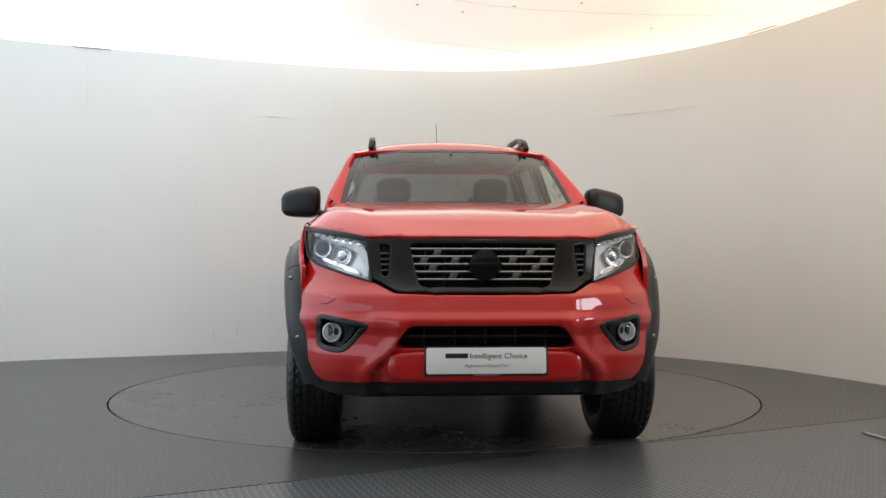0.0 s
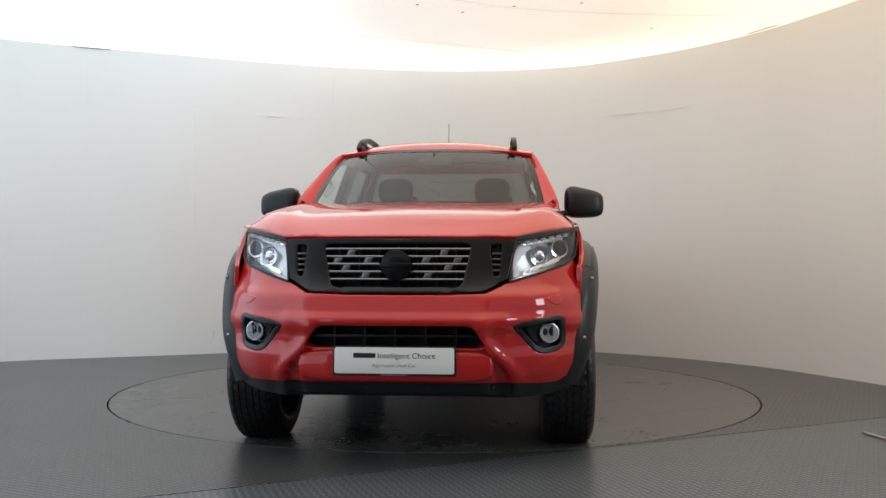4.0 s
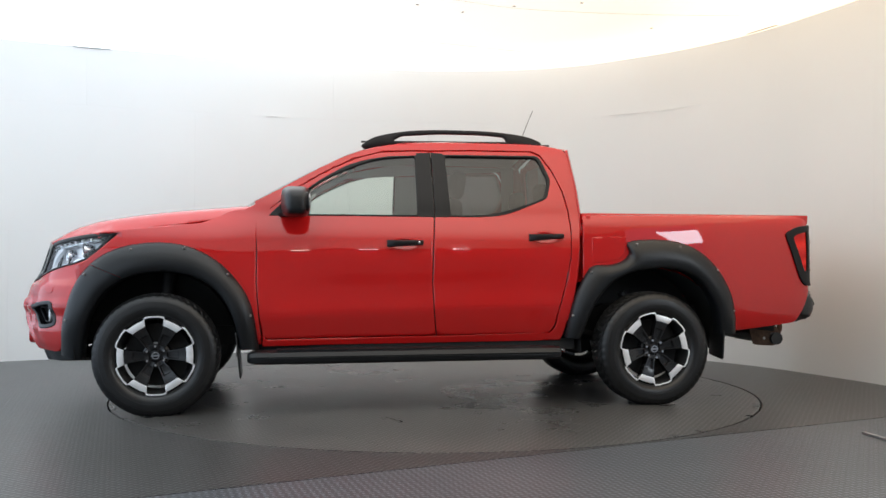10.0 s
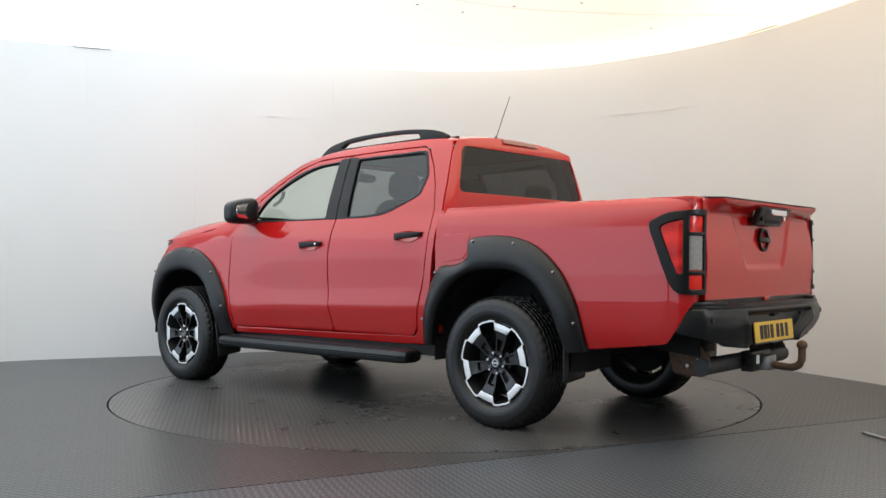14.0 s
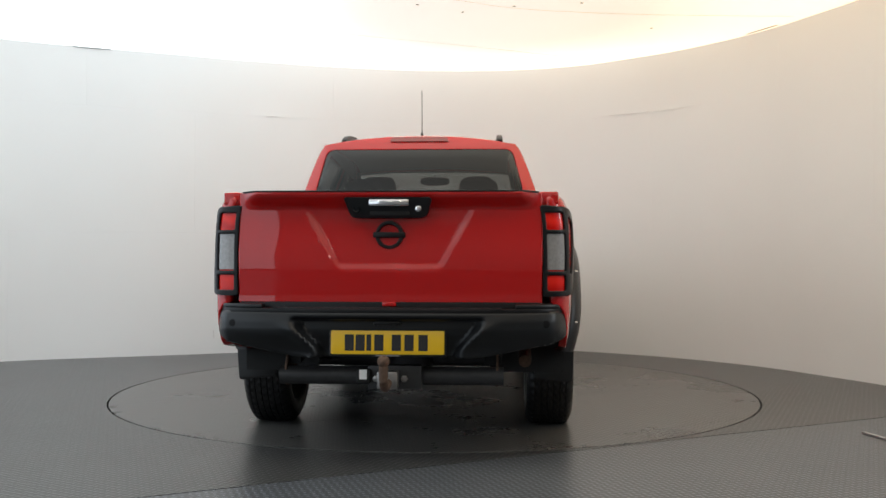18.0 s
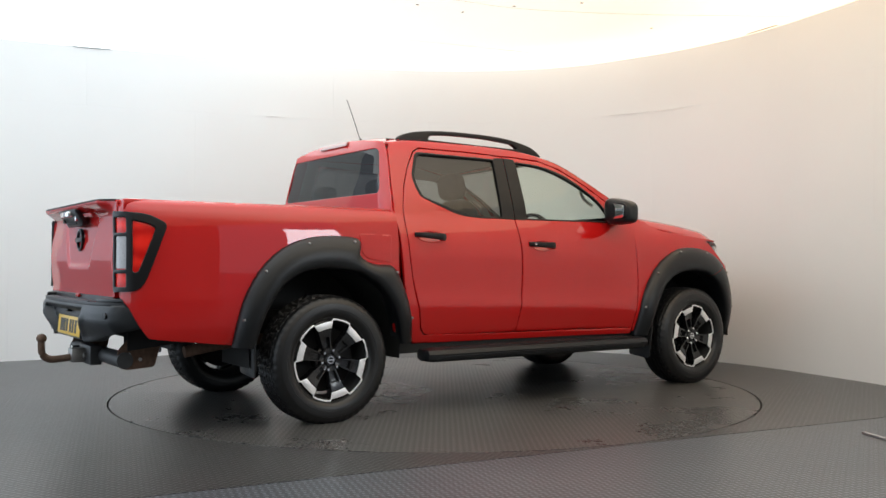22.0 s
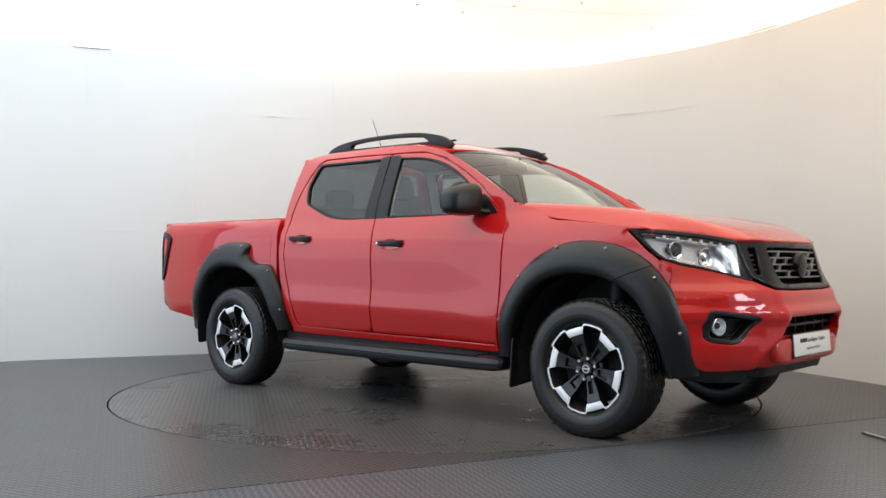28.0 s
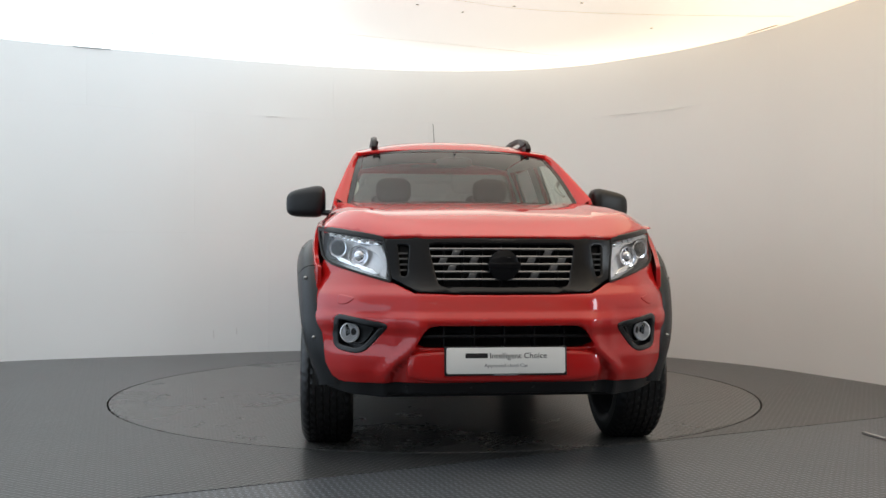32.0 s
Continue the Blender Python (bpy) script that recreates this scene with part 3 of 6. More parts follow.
def side_x(y, z):
    """Half width of the body at a place along it and a height."""
    if y > 1.094:
        return BED_HALF(z) * BEAM(y) / 0.862
    k = ramp(1.15, 1.3, z)
    x = HALF(z) * ((1 - k) * BEAM(y) / 0.862 + k)
    # hollow of the doors over a ridge that rises towards the back
    if -1.4 < y < 1.06 and z < 1.1:
        ridge = 0.600 + 0.030 * (y + 1)
        w = ramp(-1.0, -0.80, y) * ramp(1.06, 0.88, y)
        # and a swell towards the front wheel
        x += 0.034 * ramp(-0.42, -0.98, y) * ramp(-1.4, -1.05, y) * ramp(1.06, 0.50, z)
        x += w * (0.008 * math.exp(-((z - ridge) / 0.05) ** 2) - 0.006 * math.exp(-((z - ridge - 0.16) / 0.10) ** 2))
    return x - FENDER_TOP(z) * 0.35 * ramp(-0.95, -1.3, y)


def side(y, z):
    return Vector((side_x(y, z), y, z))


NOSE = table((0.26, -2.35), (0.32, -2.375), (0.38, -2.40), (0.44, -2.435), (0.52, -2.45), (0.60, -2.452), (0.652, -2.474), (0.676, -2.474), (0.705, -2.456), (0.78, -2.432), (0.82, -2.40), (0.88, -2.375),
             (0.96, -2.355), (1.02, -2.34), (1.06, -2.325), (1.10, -2.29))
SWEEP_LOW = table((0, 0), (0.2, 0.005), (0.37, 0.014), (0.40, 0.021), (0.43, 0.036), (0.55, 0.096), (0.65, 0.155), (0.75, 0.255), (0.82, 0.345), (0.86, 0.42), (0.88, 0.50))
SWEEP_HIGH = table((0, 0), (0.3, 0.02), (0.5, 0.08), (0.6, 0.14), (0.7, 0.235), (0.78, 0.345), (0.82, 0.43), (0.85, 0.53))


def front(x, z, chin=True):
    """The nose: how far forward the skin stands at a place across it and a height."""
    a = abs(x)
    k = ramp(0.72, 1.08, z)
    y = NOSE(z) + (1 - k) * SWEEP_LOW(a) + k * SWEEP_HIGH(a)
    if chin:
        # the middle of the chin is set back behind the two wings
        wing = 0.33 + 0.16 * ramp(0.62, 0.40, z)
        y += ramp(wing + 0.026, wing, a) * ramp(0.655, 0.620, z) * (0.036 - 0.020 * ramp(0.53, 0.49, z) * ramp(0.46, 0.43, a))
        # the hollow round the fog lamps
        y += 0.012 * ramp(0.48, 0.54, a) * ramp(0.82, 0.74, a) * ramp(0.50, 0.56, z) * ramp(0.74, 0.68, z)
        # crest over the wings
        y -= 0.014 * math.exp(-((a - wing - 0.05) / 0.034) ** 2) * ramp(0.72, 0.6, z)
    return Vector((x, y, z))


def nose(x, z):
    return front(x, z)


BONNET_MID = table((-2.36, 1.035), (-2.30, 1.066), (-2.22, 1.102), (-2.1, 1.142), (-1.95, 1.176), (-1.75, 1.212), (-1.5, 1.244), (-1.25, 1.267), (-1.0, 1.288))
BONNET_ROLL = table((0, 0), (0.35, 0.004), (0.5, 0.006), (0.58, 0.000), (0.66, 0.002), (0.73, 0.022), (0.80, 0.072), (0.86, 0.13))


BONNET_EDGE = table((0, -2.337), (0.2, -2.332), (0.36, -2.317), (0.53, -2.252), (0.64, -2.145), (0.74, -2.02), (0.805, -1.93), (0.83, -1.88))


def bonnet_at(x, y):
    a = abs(x)
    k = ramp(-2.25, -1.7, y)
    fall = BONNET_ROLL(a) * (0.55 + 0.45 * k)
    e = BONNET_EDGE(a)
    rim = 1.046 + 0.20 * max(0.0, a - 0.53)
    lip = max(0.0, BONNET_MID(e) - BONNET_ROLL(a) * (0.55 + 0.45 * ramp(-2.25, -1.7, e)) - rim) * ramp(0.84, 0.80, a)
    return Vector((x, y, BONNET_MID(y) - fall - lip * (1 - min(1.0, max(0.0, y - e) / 0.20)) ** 2))


# the upper edge of the cab side, along which roof and windscreen meet it
RAIL_Z = table((-1.08, 1.265), (-0.98, 1.315), (-0.76, 1.437), (-0.57, 1.543), (-0.39, 1.630), (-0.20, 1.683), (0.0, 1.711), (0.3, 1.722), (0.7, 1.721), (0.88, 1.713), (0.98, 1.698), (1.05, 1.676))


def roof_at(x, y):
    e = side_x(min(max(y, -1.0), 0.9), RAIL_Z(y))
    a = min(1.15, abs(x) / e)
    return Vector((x, y, RAIL_Z(y) + 0.05 * (1 - a ** 2.4) * ramp(-0.75, 0.0, y) + 0.012 * (1 - a ** 2.4)))


def screen_at(x, v):
    """Windscreen: v runs from 0 at the cowl to 1 at the roof."""
    yc, ye = -1.17 + 0.82 * v, -0.985 + 0.70 * v
    e = 0.70 - 0.080 * v
    k = min(1.1, abs(x) / e)
    y = yc + (ye - yc) * k ** 2
    z = 1.262 + 0.455 * v - 0.035 * v * v - 0.035 * k ** 3 * v + 0.02 * math.sin(math.pi * v)
    return Vector((x, y, z))


CAB_BACK = table((1.05, 1.142), (1.25, 1.140), (1.40, 1.130), (1.55, 1.112), (1.64, 1.100), (1.69, 1.090), (1.73, 1.070), (1.757, 1.045), (1.78, 1.0))


def back_at(x, z):
    e = HALF(min(z, 1.655))
    k = min(1.0, abs(x) / e)
    return Vector((x, CAB_BACK(z) - 0.010 * k ** 2 - 0.035 * max(0, (k - 0.86) / 0.14) ** 2, z))


def body():
    # arches, as openings of the side
    f_open = smooth([(-2.02, 0.36), (-1.99, 0.52), (-1.94, 0.65), (-1.85, 0.78), (-1.72, 0.86), (-1.57, 0.89), (-1.40, 0.87), (-1.26, 0.80), (-1.16, 0.68), (-1.10, 0.52), (-1.08, 0.36)], 3)
    r_open = smooth([(1.08, 0.38), (1.12, 0.56), (1.20, 0.73), (1.33, 0.85), (1.48, 0.895), (1.64, 0.905), (1.80, 0.87), (1.92, 0.78), (2.00, 0.63), (2.04, 0.45)], 3)
    f_open = [(p.x, p.y) for p in f_open]
    r_open = [(p.x, p.y) for p in r_open]

    # front wings
    top = [(p.x, p.y) for p in smooth([(-1.955, 1.095), (-1.80, 1.120), (-1.63, 1.135), (-1.45, 1.155), (-1.32, 1.168), (-1.235, 1.205), (-1.15, 1.245), (-1.05, 1.262), (-0.985, 1.295)], 3)]
    lead = [(front(x, z, False).y + 0.006, z) for x, z in ((0.806, 0.938), (0.822, 0.985), (0.834, 1.05), (0.838, 1.10))]
    outline = [(-2.05, 0.90)] + lead + top[1:] + [(-0.965, 1.27), (-0.982, 1.18), (-0.988, 1.05), (-0.988, 0.80), (-0.972, 0.60), (-0.955, 0.47), (-0.955, 0.42), (-1.09, 0.40)] + f_open[::-1][1:-3] + [(-2.03, 0.70)]
    sheet("front_wing", outline, side, RED, truck, mirror=True, step=0.035)

    # doors with their window openings
    w_front = rounded([(-0.80, 1.222, 0.02), (-0.70, 1.402 - 0.035, 0.05), (-0.57, 1.462, 0.1), (-0.39, 1.556, 0.12), (-0.20, 1.608, 0.1), (0.03, 1.622, 0.015), (0.03, 1.222, 0.015)])
    w_rear = rounded([(0.225, 1.222, 0.015), (0.205, 1.628, 0.015), (0.845, 1.632, 0.035), (0.910, 1.47, 0.035), (0.872, 1.345, 0.03), (0.60, 1.243, 0.07), (0.44, 1.223, 0.1)])
    d_front = [(-0.90, 1.262), (-0.975, 1.18), (-0.982, 1.05), (-0.982, 0.80), (-0.966, 0.60), (-0.945, 0.48), (-0.92, 0.452), (0.137, 0.463), (0.118, 0.62), (0.108, 0.80), (0.112, 1.0), (0.122, 1.16), (0.128, 1.22), (0.120, 1.655)]
    d_front += [(0.0, 1.655), (-0.20, 1.642), (-0.38, 1.592), (-0.57, 1.497), (-0.74, 1.392)]
    d_rear = [(0.145, 0.463), (0.125, 0.62), (0.115, 0.80), (0.119, 1.0), (0.129, 1.16), (0.135, 1.22), (0.128, 1.655), (0.40, 1.665), (0.80, 1.665), (0.855, 1.64), (0.93, 1.53), (0.985, 1.40), (1.015, 1.27),
              (1.022, 1.15), (1.012, 0.95), (0.98, 0.78), (0.935, 0.62), (0.915, 0.52), (0.885, 0.478), (0.84, 0.468)]
    cups = [circle2(y0 - 0.005, z0 - 0.006, 0.095, 28, 0.034) for y0, z0 in ((-0.065, 1.047), (0.855, 1.092))]
    doors_f = sheet("front_door", d_front, side, RED, truck, holes=[w_front, cups[0]], mirror=True, step=0.04)
    doors_r = sheet("rear_door", d_rear, side, RED, truck, holes=[w_rear, cups[1]], mirror=True, step=0.04)
    grow = lambda pts, k: [tuple(Vector(p) + (Vector(p) - sum((Vector(q) for q in pts), Vector((0, 0))) / len(pts)).normalized() * k) for p in pts]
    sheet("window_pane", grow(w_front, 0.004), side, PANE, doors_f, mirror=True, lift=-0.012, edge=0, depth=0)
    sheet("window_pane", grow(w_rear, 0.004), side, PANE_DARK, doors_r, mirror=True, lift=-0.012, edge=0, depth=0)
    sheet("window_seal", grow(w_front, 0.010), side, SATIN_BLACK, doors_f, holes=[grow(w_front, -0.012)], mirror=True, lift=0.002, edge=0.002, depth=0.02, step=0.03)
    sheet("window_seal", grow(w_rear, 0.010), side, SATIN_BLACK, doors_r, holes=[grow(w_rear, -0.012)], mirror=True, lift=0.002, edge=0.002, depth=0.02, step=0.03)
    sheet("pillar_cover", rounded([(0.034, 1.215), (0.026, 1.640), (0.1205, 1.645), (0.1285, 1.215)], 0.006), side, SATIN_BLACK, doors_f, mirror=True, lift=0.003, edge=0.002, depth=0.006)
    sheet("pillar_cover", rounded([(0.1345, 1.215), (0.1275, 1.645), (0.205, 1.640), (0.222, 1.215)], 0.006), side, SATIN_BLACK, doors_r, mirror=True, lift=0.003, edge=0.002, depth=0.006)

    # frame of the cab side: sill, pillars and roof edge round the doors
    rail = [(-1.0, 1.302)] + [(y, RAIL_Z(y)) for y in np.linspace(-0.95, 1.03, 26)]
    rim = rail + [(1.050, 1.64), (1.066, 1.52), (1.078, 1.40), (1.088, 1.22), (1.074, 1.0), (1.055, 0.8), (1.025, 0.64), (0.985, 0.50), (0.96, 0.42), (-0.95, 0.405), (-0.945, 0.44)]
    hole = [(-0.90, 1.270)] + [(-0.90, 1.265), (-0.74, 1.399), (-0.57, 1.504), (-0.38, 1.599), (-0.20, 1.649), (0.0, 1.662), (0.124, 1.662), (0.40, 1.672), (0.81, 1.672), (0.865, 1.645), (0.938, 1.53), (0.993, 1.40), (1.022, 1.27), (1.029, 1.15),
            (1.019, 0.95), (0.987, 0.78), (0.942, 0.62), (0.922, 0.51), (0.89, 0.470), (0.14, 0.455), (-0.92, 0.445), (-0.93, 0.45), (-0.93, 0.8), (-0.94, 1.15)]
    sheet("cab_frame", rim, side, RED, truck, holes=[hole[1:]], mirror=True, step=0.03, edge=0.002)

    # roof
    half = [(side_x(min(y, 0.9), RAIL_Z(y)) - 0.003, y) for y in np.linspace(-0.33, 1.025, 18)]
    front_edge = [(x, -0.33 - 0.035 * (1 - (x / 0.62) ** 2)) for x in np.linspace(-0.62, 0.62, 11)[1:-1]]
    sheet("roof", half + [(-x, y) for x, y in half[::-1]] + front_edge, roof_at, RED, truck, step=0.06, edge=0.003)

    # windscreen with its black band
    ws = [(-0.70, 0.0), (-0.35, 0.0), (0, 0.0), (0.35, 0.0), (0.70, 0.0), (0.672, 0.35), (0.646, 0.7), (0.620, 0.985), (0.3, 0.985), (0, 0.985), (-0.3, 0.985), (-0.620, 0.985), (-0.646, 0.7), (-0.672, 0.35)]
    screen = sheet("windscreen", ws, screen_at, PANE, truck, step=0.05, edge=0, depth=0, flip=False)
    inner = [(x * 0.955, 0.03 + v * 0.90) for x, v in ws]
    sheet("screen_band", ws, screen_at, BLACK_GLOSS, screen, holes=[inner], step=0.04, edge=0, depth=0.004, lift=0.002)

    # windscreen pillars between glass and door frame
    def pillar(t, u):
        a = screen_at(0.704 - 0.083 * t, t)
        y = -1.0 + 0.70 * t
        b = side(y, RAIL_Z(y))
        return a.lerp(b, u) + Vector((0.25, -0.5, 0.8)) * 0.010 * math.sin(math.pi * min(1, max(0, u)))
    sheet("windscreen_pillar", [(0.0, 0.0), (0.25, 0.0), (0.5, 0.0), (0.75, 0.0), (1.0, 0.0), (1.0, 1.0), (0.75, 1.0), (0.5, 1.0), (0.25, 1.0), (0.0, 1.0)], pillar, RED, truck, mirror=True, step=0.1, edge=0, depth=0)

    # bonnet
    fe = [(p.x, p.y) for p in smooth([(0, -2.337), (0.2, -2.332), (0.36, -2.317), (0.53, -2.252), (0.64, -2.145), (0.74, -2.02), (0.805, -1.93)], 4)]
    se = [(p.x, p.y) for p in smooth([(0.805, -1.93), (0.822, -1.75), (0.822, -1.55), (0.815, -1.36), (0.803, -1.24), (0.778, -1.12), (0.735, -1.02)], 4)][1:]
    re = [(p.x, p.y) for p in smooth([(0.735, -1.02), (0.5, -1.105), (0.25, -1.168), (0, -1.19)], 4)][1:-1]
    h = fe + se + re
    sheet("bonnet", h + [(0, -1.19)] + [(-x, y) for x, y in h[::-1][:-1]], bonnet_at, RED, truck, step=0.045, edge=0.005, depth=0.03)
    bm = bmesh.new()
    grid(bm, [[(x, -1.23 - d + 0.16 * (x / 0.7) ** 2, 1.245 - d * 0.2) for x in np.linspace(-0.72, 0.72, 13)] for d in (-0.12, 0.03)])
    part("cowl", bm, SATIN_BLACK, truck)

    for s in (1, -1):
        boxpart("pillar_foot", (s * 0.73 - 0.03, -1.03, 1.20), (s * 0.73 + 0.03, -0.94, 1.276), RED, truck, 0.012)

    # cab back with its window
    right = [(HALF(z) - 0.004, z) for z in np.linspace(1.10, 1.69, 9)]
    right += [(x, roof_at(x, 1.025).z - 0.001) for x in np.linspace(0.57, 0.0, 8)]
    win = rounded([(0.60, 1.655), (0.675, 1.36), (-0.675, 1.36), (-0.60, 1.655)], 0.05)
    bk = sheet("cab_back", right + [(-x, z) for x, z in right[::-1][1:]], back_at, RED, truck, holes=[win], step=0.05, edge=0.002, flip=True, fine=(0.5, 0.75))
    sheet("rear_window", grow(win, 0.012), back_at, REAR_PANE, bk, step=0.06, edge=0, depth=0, lift=-0.006, flip=True)
    slab("brake_lamp", rounded([(-0.19, 1.706), (0.19, 1.706), (0.18, 1.738), (-0.18, 1.738)], 0.008), lambda u, v, w: (u, CAB_BACK(v) + w, v), -0.01, 0.012, BRAKE_RED, bk, 0.003, "red high brake lamp")

    # cargo bed
    bed_out = [(1.105, 0.52), (1.097, 1.0), (1.104, 1.238)] + [(1.3, 1.240), (1.6, 1.243), (2.0, 1.248), (2.4, 1.252), (2.60, 1.253), (2.69, 1.253), (2.722, 1.243), (2.738, 1.215), (2.738, 1.10), (2.738, 0.74), (2.70, 0.68), (2.66, 0.60), (2.60, 0.525), (2.46, 0.505), (2.16, 0.47), (2.05, 0.45)]
    bed_out += r_open[::-1][1:-2] + [(1.10, 0.60)]
    bed = sheet("bed_side", bed_out[1:], side, RED, truck, mirror=True, step=0.035, fine=(2.55, 2.75), depth=0.03)
    for s in (1, -1):
        boxpart("bed_rail", (s * 0.742 - 0.04, 1.115, 1.19), (s * 0.742 + 0.045, 2.725, 1.254), RED, truck, 0.010)
        boxpart("bed_wall", (s * 0.72 - 0.01, 1.13, 0.91), (s * 0.72 + 0.01, 2.70, 1.20), RED, truck, 0.002)
    boxpart("bed_floor", (-0.72, 1.13, 0.90), (0.72, 2.70, 0.92), DARK, truck, 0.002)
    boxpart("cab_gap_filler", (-0.79, 1.035, 0.80), (0.79, 1.12, 1.20), RED, truck, 0.0)
    boxpart("bed_front", (-0.82, 1.125, 0.92), (0.84, 1.155, 1.235), RED, truck, 0.006)

    # tailgate: pressed panel with a raised brow
    def gate(x, z):
        a = abs(x)
        y = 2.748 + 0.012 * ramp(0.74, 0.95, z) - 0.02 * ramp(0.95, 1.2, z)
        edge = 0.225 + 0.55 * (z - 0.92)
        y -= 0.013 * ramp(edge + 0.042, edge, a) * ramp(0.885, 0.925, z) * ramp(1.22, 1.10, z)
        y += 0.075 * ramp(1.165, 1.24, z) * ramp(0.70, 0.60, a)
        return Vector((x, y, z))
    tg = sheet("tailgate", rounded([(-0.705, 0.735), (0.705, 0.735), (0.705, 1.25), (-0.705, 1.25)], 0.012), gate, RED, truck, step=0.011, edge=0.005, depth=0.05, flip=True)
    cap = [(x, gate(x, 1.248).y + 0.003) for x in np.linspace(0.69, -0.69, 21)] + [(-0.69, 2.70), (0.69, 2.70)]
    slab("top_cap", cap, lambda u, v, w: (u, v, w), 1.2465, 1.2535, SATIN_BLACK, tg, 0.002, "black plastic cap along the top")
    return doors_f, doors_r, tg, f_open, r_open


doors_f, doors_r, tailgate, F_OPEN, R_OPEN = body()


def flare(name, outer, inner, holes_at, split=None, n=44):
    """A wheel arch flare on both sides; split parts its tip from the rest along a fine joint."""
    o = smooth(outer, 10)
    i = smooth(inner, 10)

    def pick(c, t):
        q = min(max(t, 0.0), 1.0) * (len(c) - 1)
        k = min(len(c) - 2, int(q))
        return c[k].lerp(c[k + 1], q - k)

    spans = [(0.0, split - 0.0012), (split + 0.0012, 1.0)] if split else [(0.0, 1.0)]
    for s in (1, -1):
        pieces = []
        for t0, t1 in spans:
            m = max(6, int(n * (t1 - t0)))
            rows = []
            for k in range(m + 1):
                t = t0 + (t1 - t0) * k / m
                a, b = pick(o, t), pick(i, t)
                row = []
                for f, lift in ((0.0, -0.004), (0.0, 0.010), (0.03, 0.022), (0.10, 0.036), (0.22, 0.050), (0.40, 0.062), (0.58, 0.068), (0.74, 0.069), (0.88, 0.064), (0.96, 0.056), (1.0, 0.044), (1.0, 0.0), (1.0, -0.07)):
                    p = a.lerp(b, f)
                    row.append((s * (side_x(max(p.x, -2.2), min(p.y, 1.03)) + lift), p.x, p.y))
                rows.append(row)
            pieces.append(loft(name if t1 == 1.0 else name + "_tip", rows, BLACK_PLASTIC, truck, False, False, "", 40))
        seam = pick(o, split).x if split else -9
        for y, z in holes_at:
            bm = bmesh.new()
            x = side_x(max(y, -2.2), min(z, 1.03)) + 0.046
            lathe(bm, [(-0.01, 0.0085), (0.0, 0.0085), (0.004, 0.006), (0.0055, 0.0)], 10, (0, 0, 0))
            bmesh.ops.transform(bm, matrix=Matrix.Translation((s * x, y, z)) @ Matrix.Diagonal((s, 1, 1, 1)), verts=bm.verts)
            part("bolt", bm, STEEL, pieces[0 if y < seam else -1])


flare("front_flare", [(-2.145, 0.36), (-2.14, 0.49), (-2.11, 0.64), (-2.06, 0.77), (-2.00, 0.865), (-1.91, 0.95), (-1.79, 1.01), (-1.64, 1.04), (-1.49, 1.04), (-1.36, 1.01), (-1.23, 0.94), (-1.14, 0.86), (-1.05, 0.74), (-1.00, 0.61), (-0.975, 0.45), (-0.965, 0.39)],
      [(-2.01, 0.34), (-1.99, 0.50), (-1.95, 0.62), (-1.88, 0.735), (-1.80, 0.80), (-1.70, 0.845), (-1.62, 0.86), (-1.53, 0.868), (-1.45, 0.86), (-1.36, 0.84), (-1.28, 0.80), (-1.21, 0.74), (-1.15, 0.65), (-1.11, 0.55), (-1.09, 0.44), (-1.08, 0.39)],
      [(-2.10, 0.575), (-1.985, 0.85), (-1.716, 1.0), (-1.409, 1.01), (-1.153, 0.85), (-1.015, 0.60)], split=0.30)
flare("rear_flare", [(0.985, 0.44), (1.01, 0.60), (1.05, 0.73), (1.12, 0.865), (1.17, 0.908), (1.27, 0.912), (1.36, 0.94), (1.40, 0.99), (1.385, 1.045), (1.43, 1.07), (1.59, 1.078), (1.74, 1.06), (1.88, 1.005), (2.01, 0.89), (2.10, 0.74), (2.14, 0.60), (2.16, 0.46)],
      [(1.08, 0.43), (1.12, 0.56), (1.165, 0.665), (1.22, 0.74), (1.27, 0.79), (1.32, 0.825), (1.38, 0.855), (1.44, 0.873), (1.50, 0.882), (1.57, 0.888), (1.64, 0.890), (1.71, 0.882), (1.79, 0.86), (1.88, 0.805), (1.96, 0.70), (2.01, 0.59), (2.04, 0.45)],
      [(1.02, 0.585), (1.14, 0.865), (1.44, 1.045), (1.735, 1.03), (1.996, 0.875), (2.115, 0.61)])


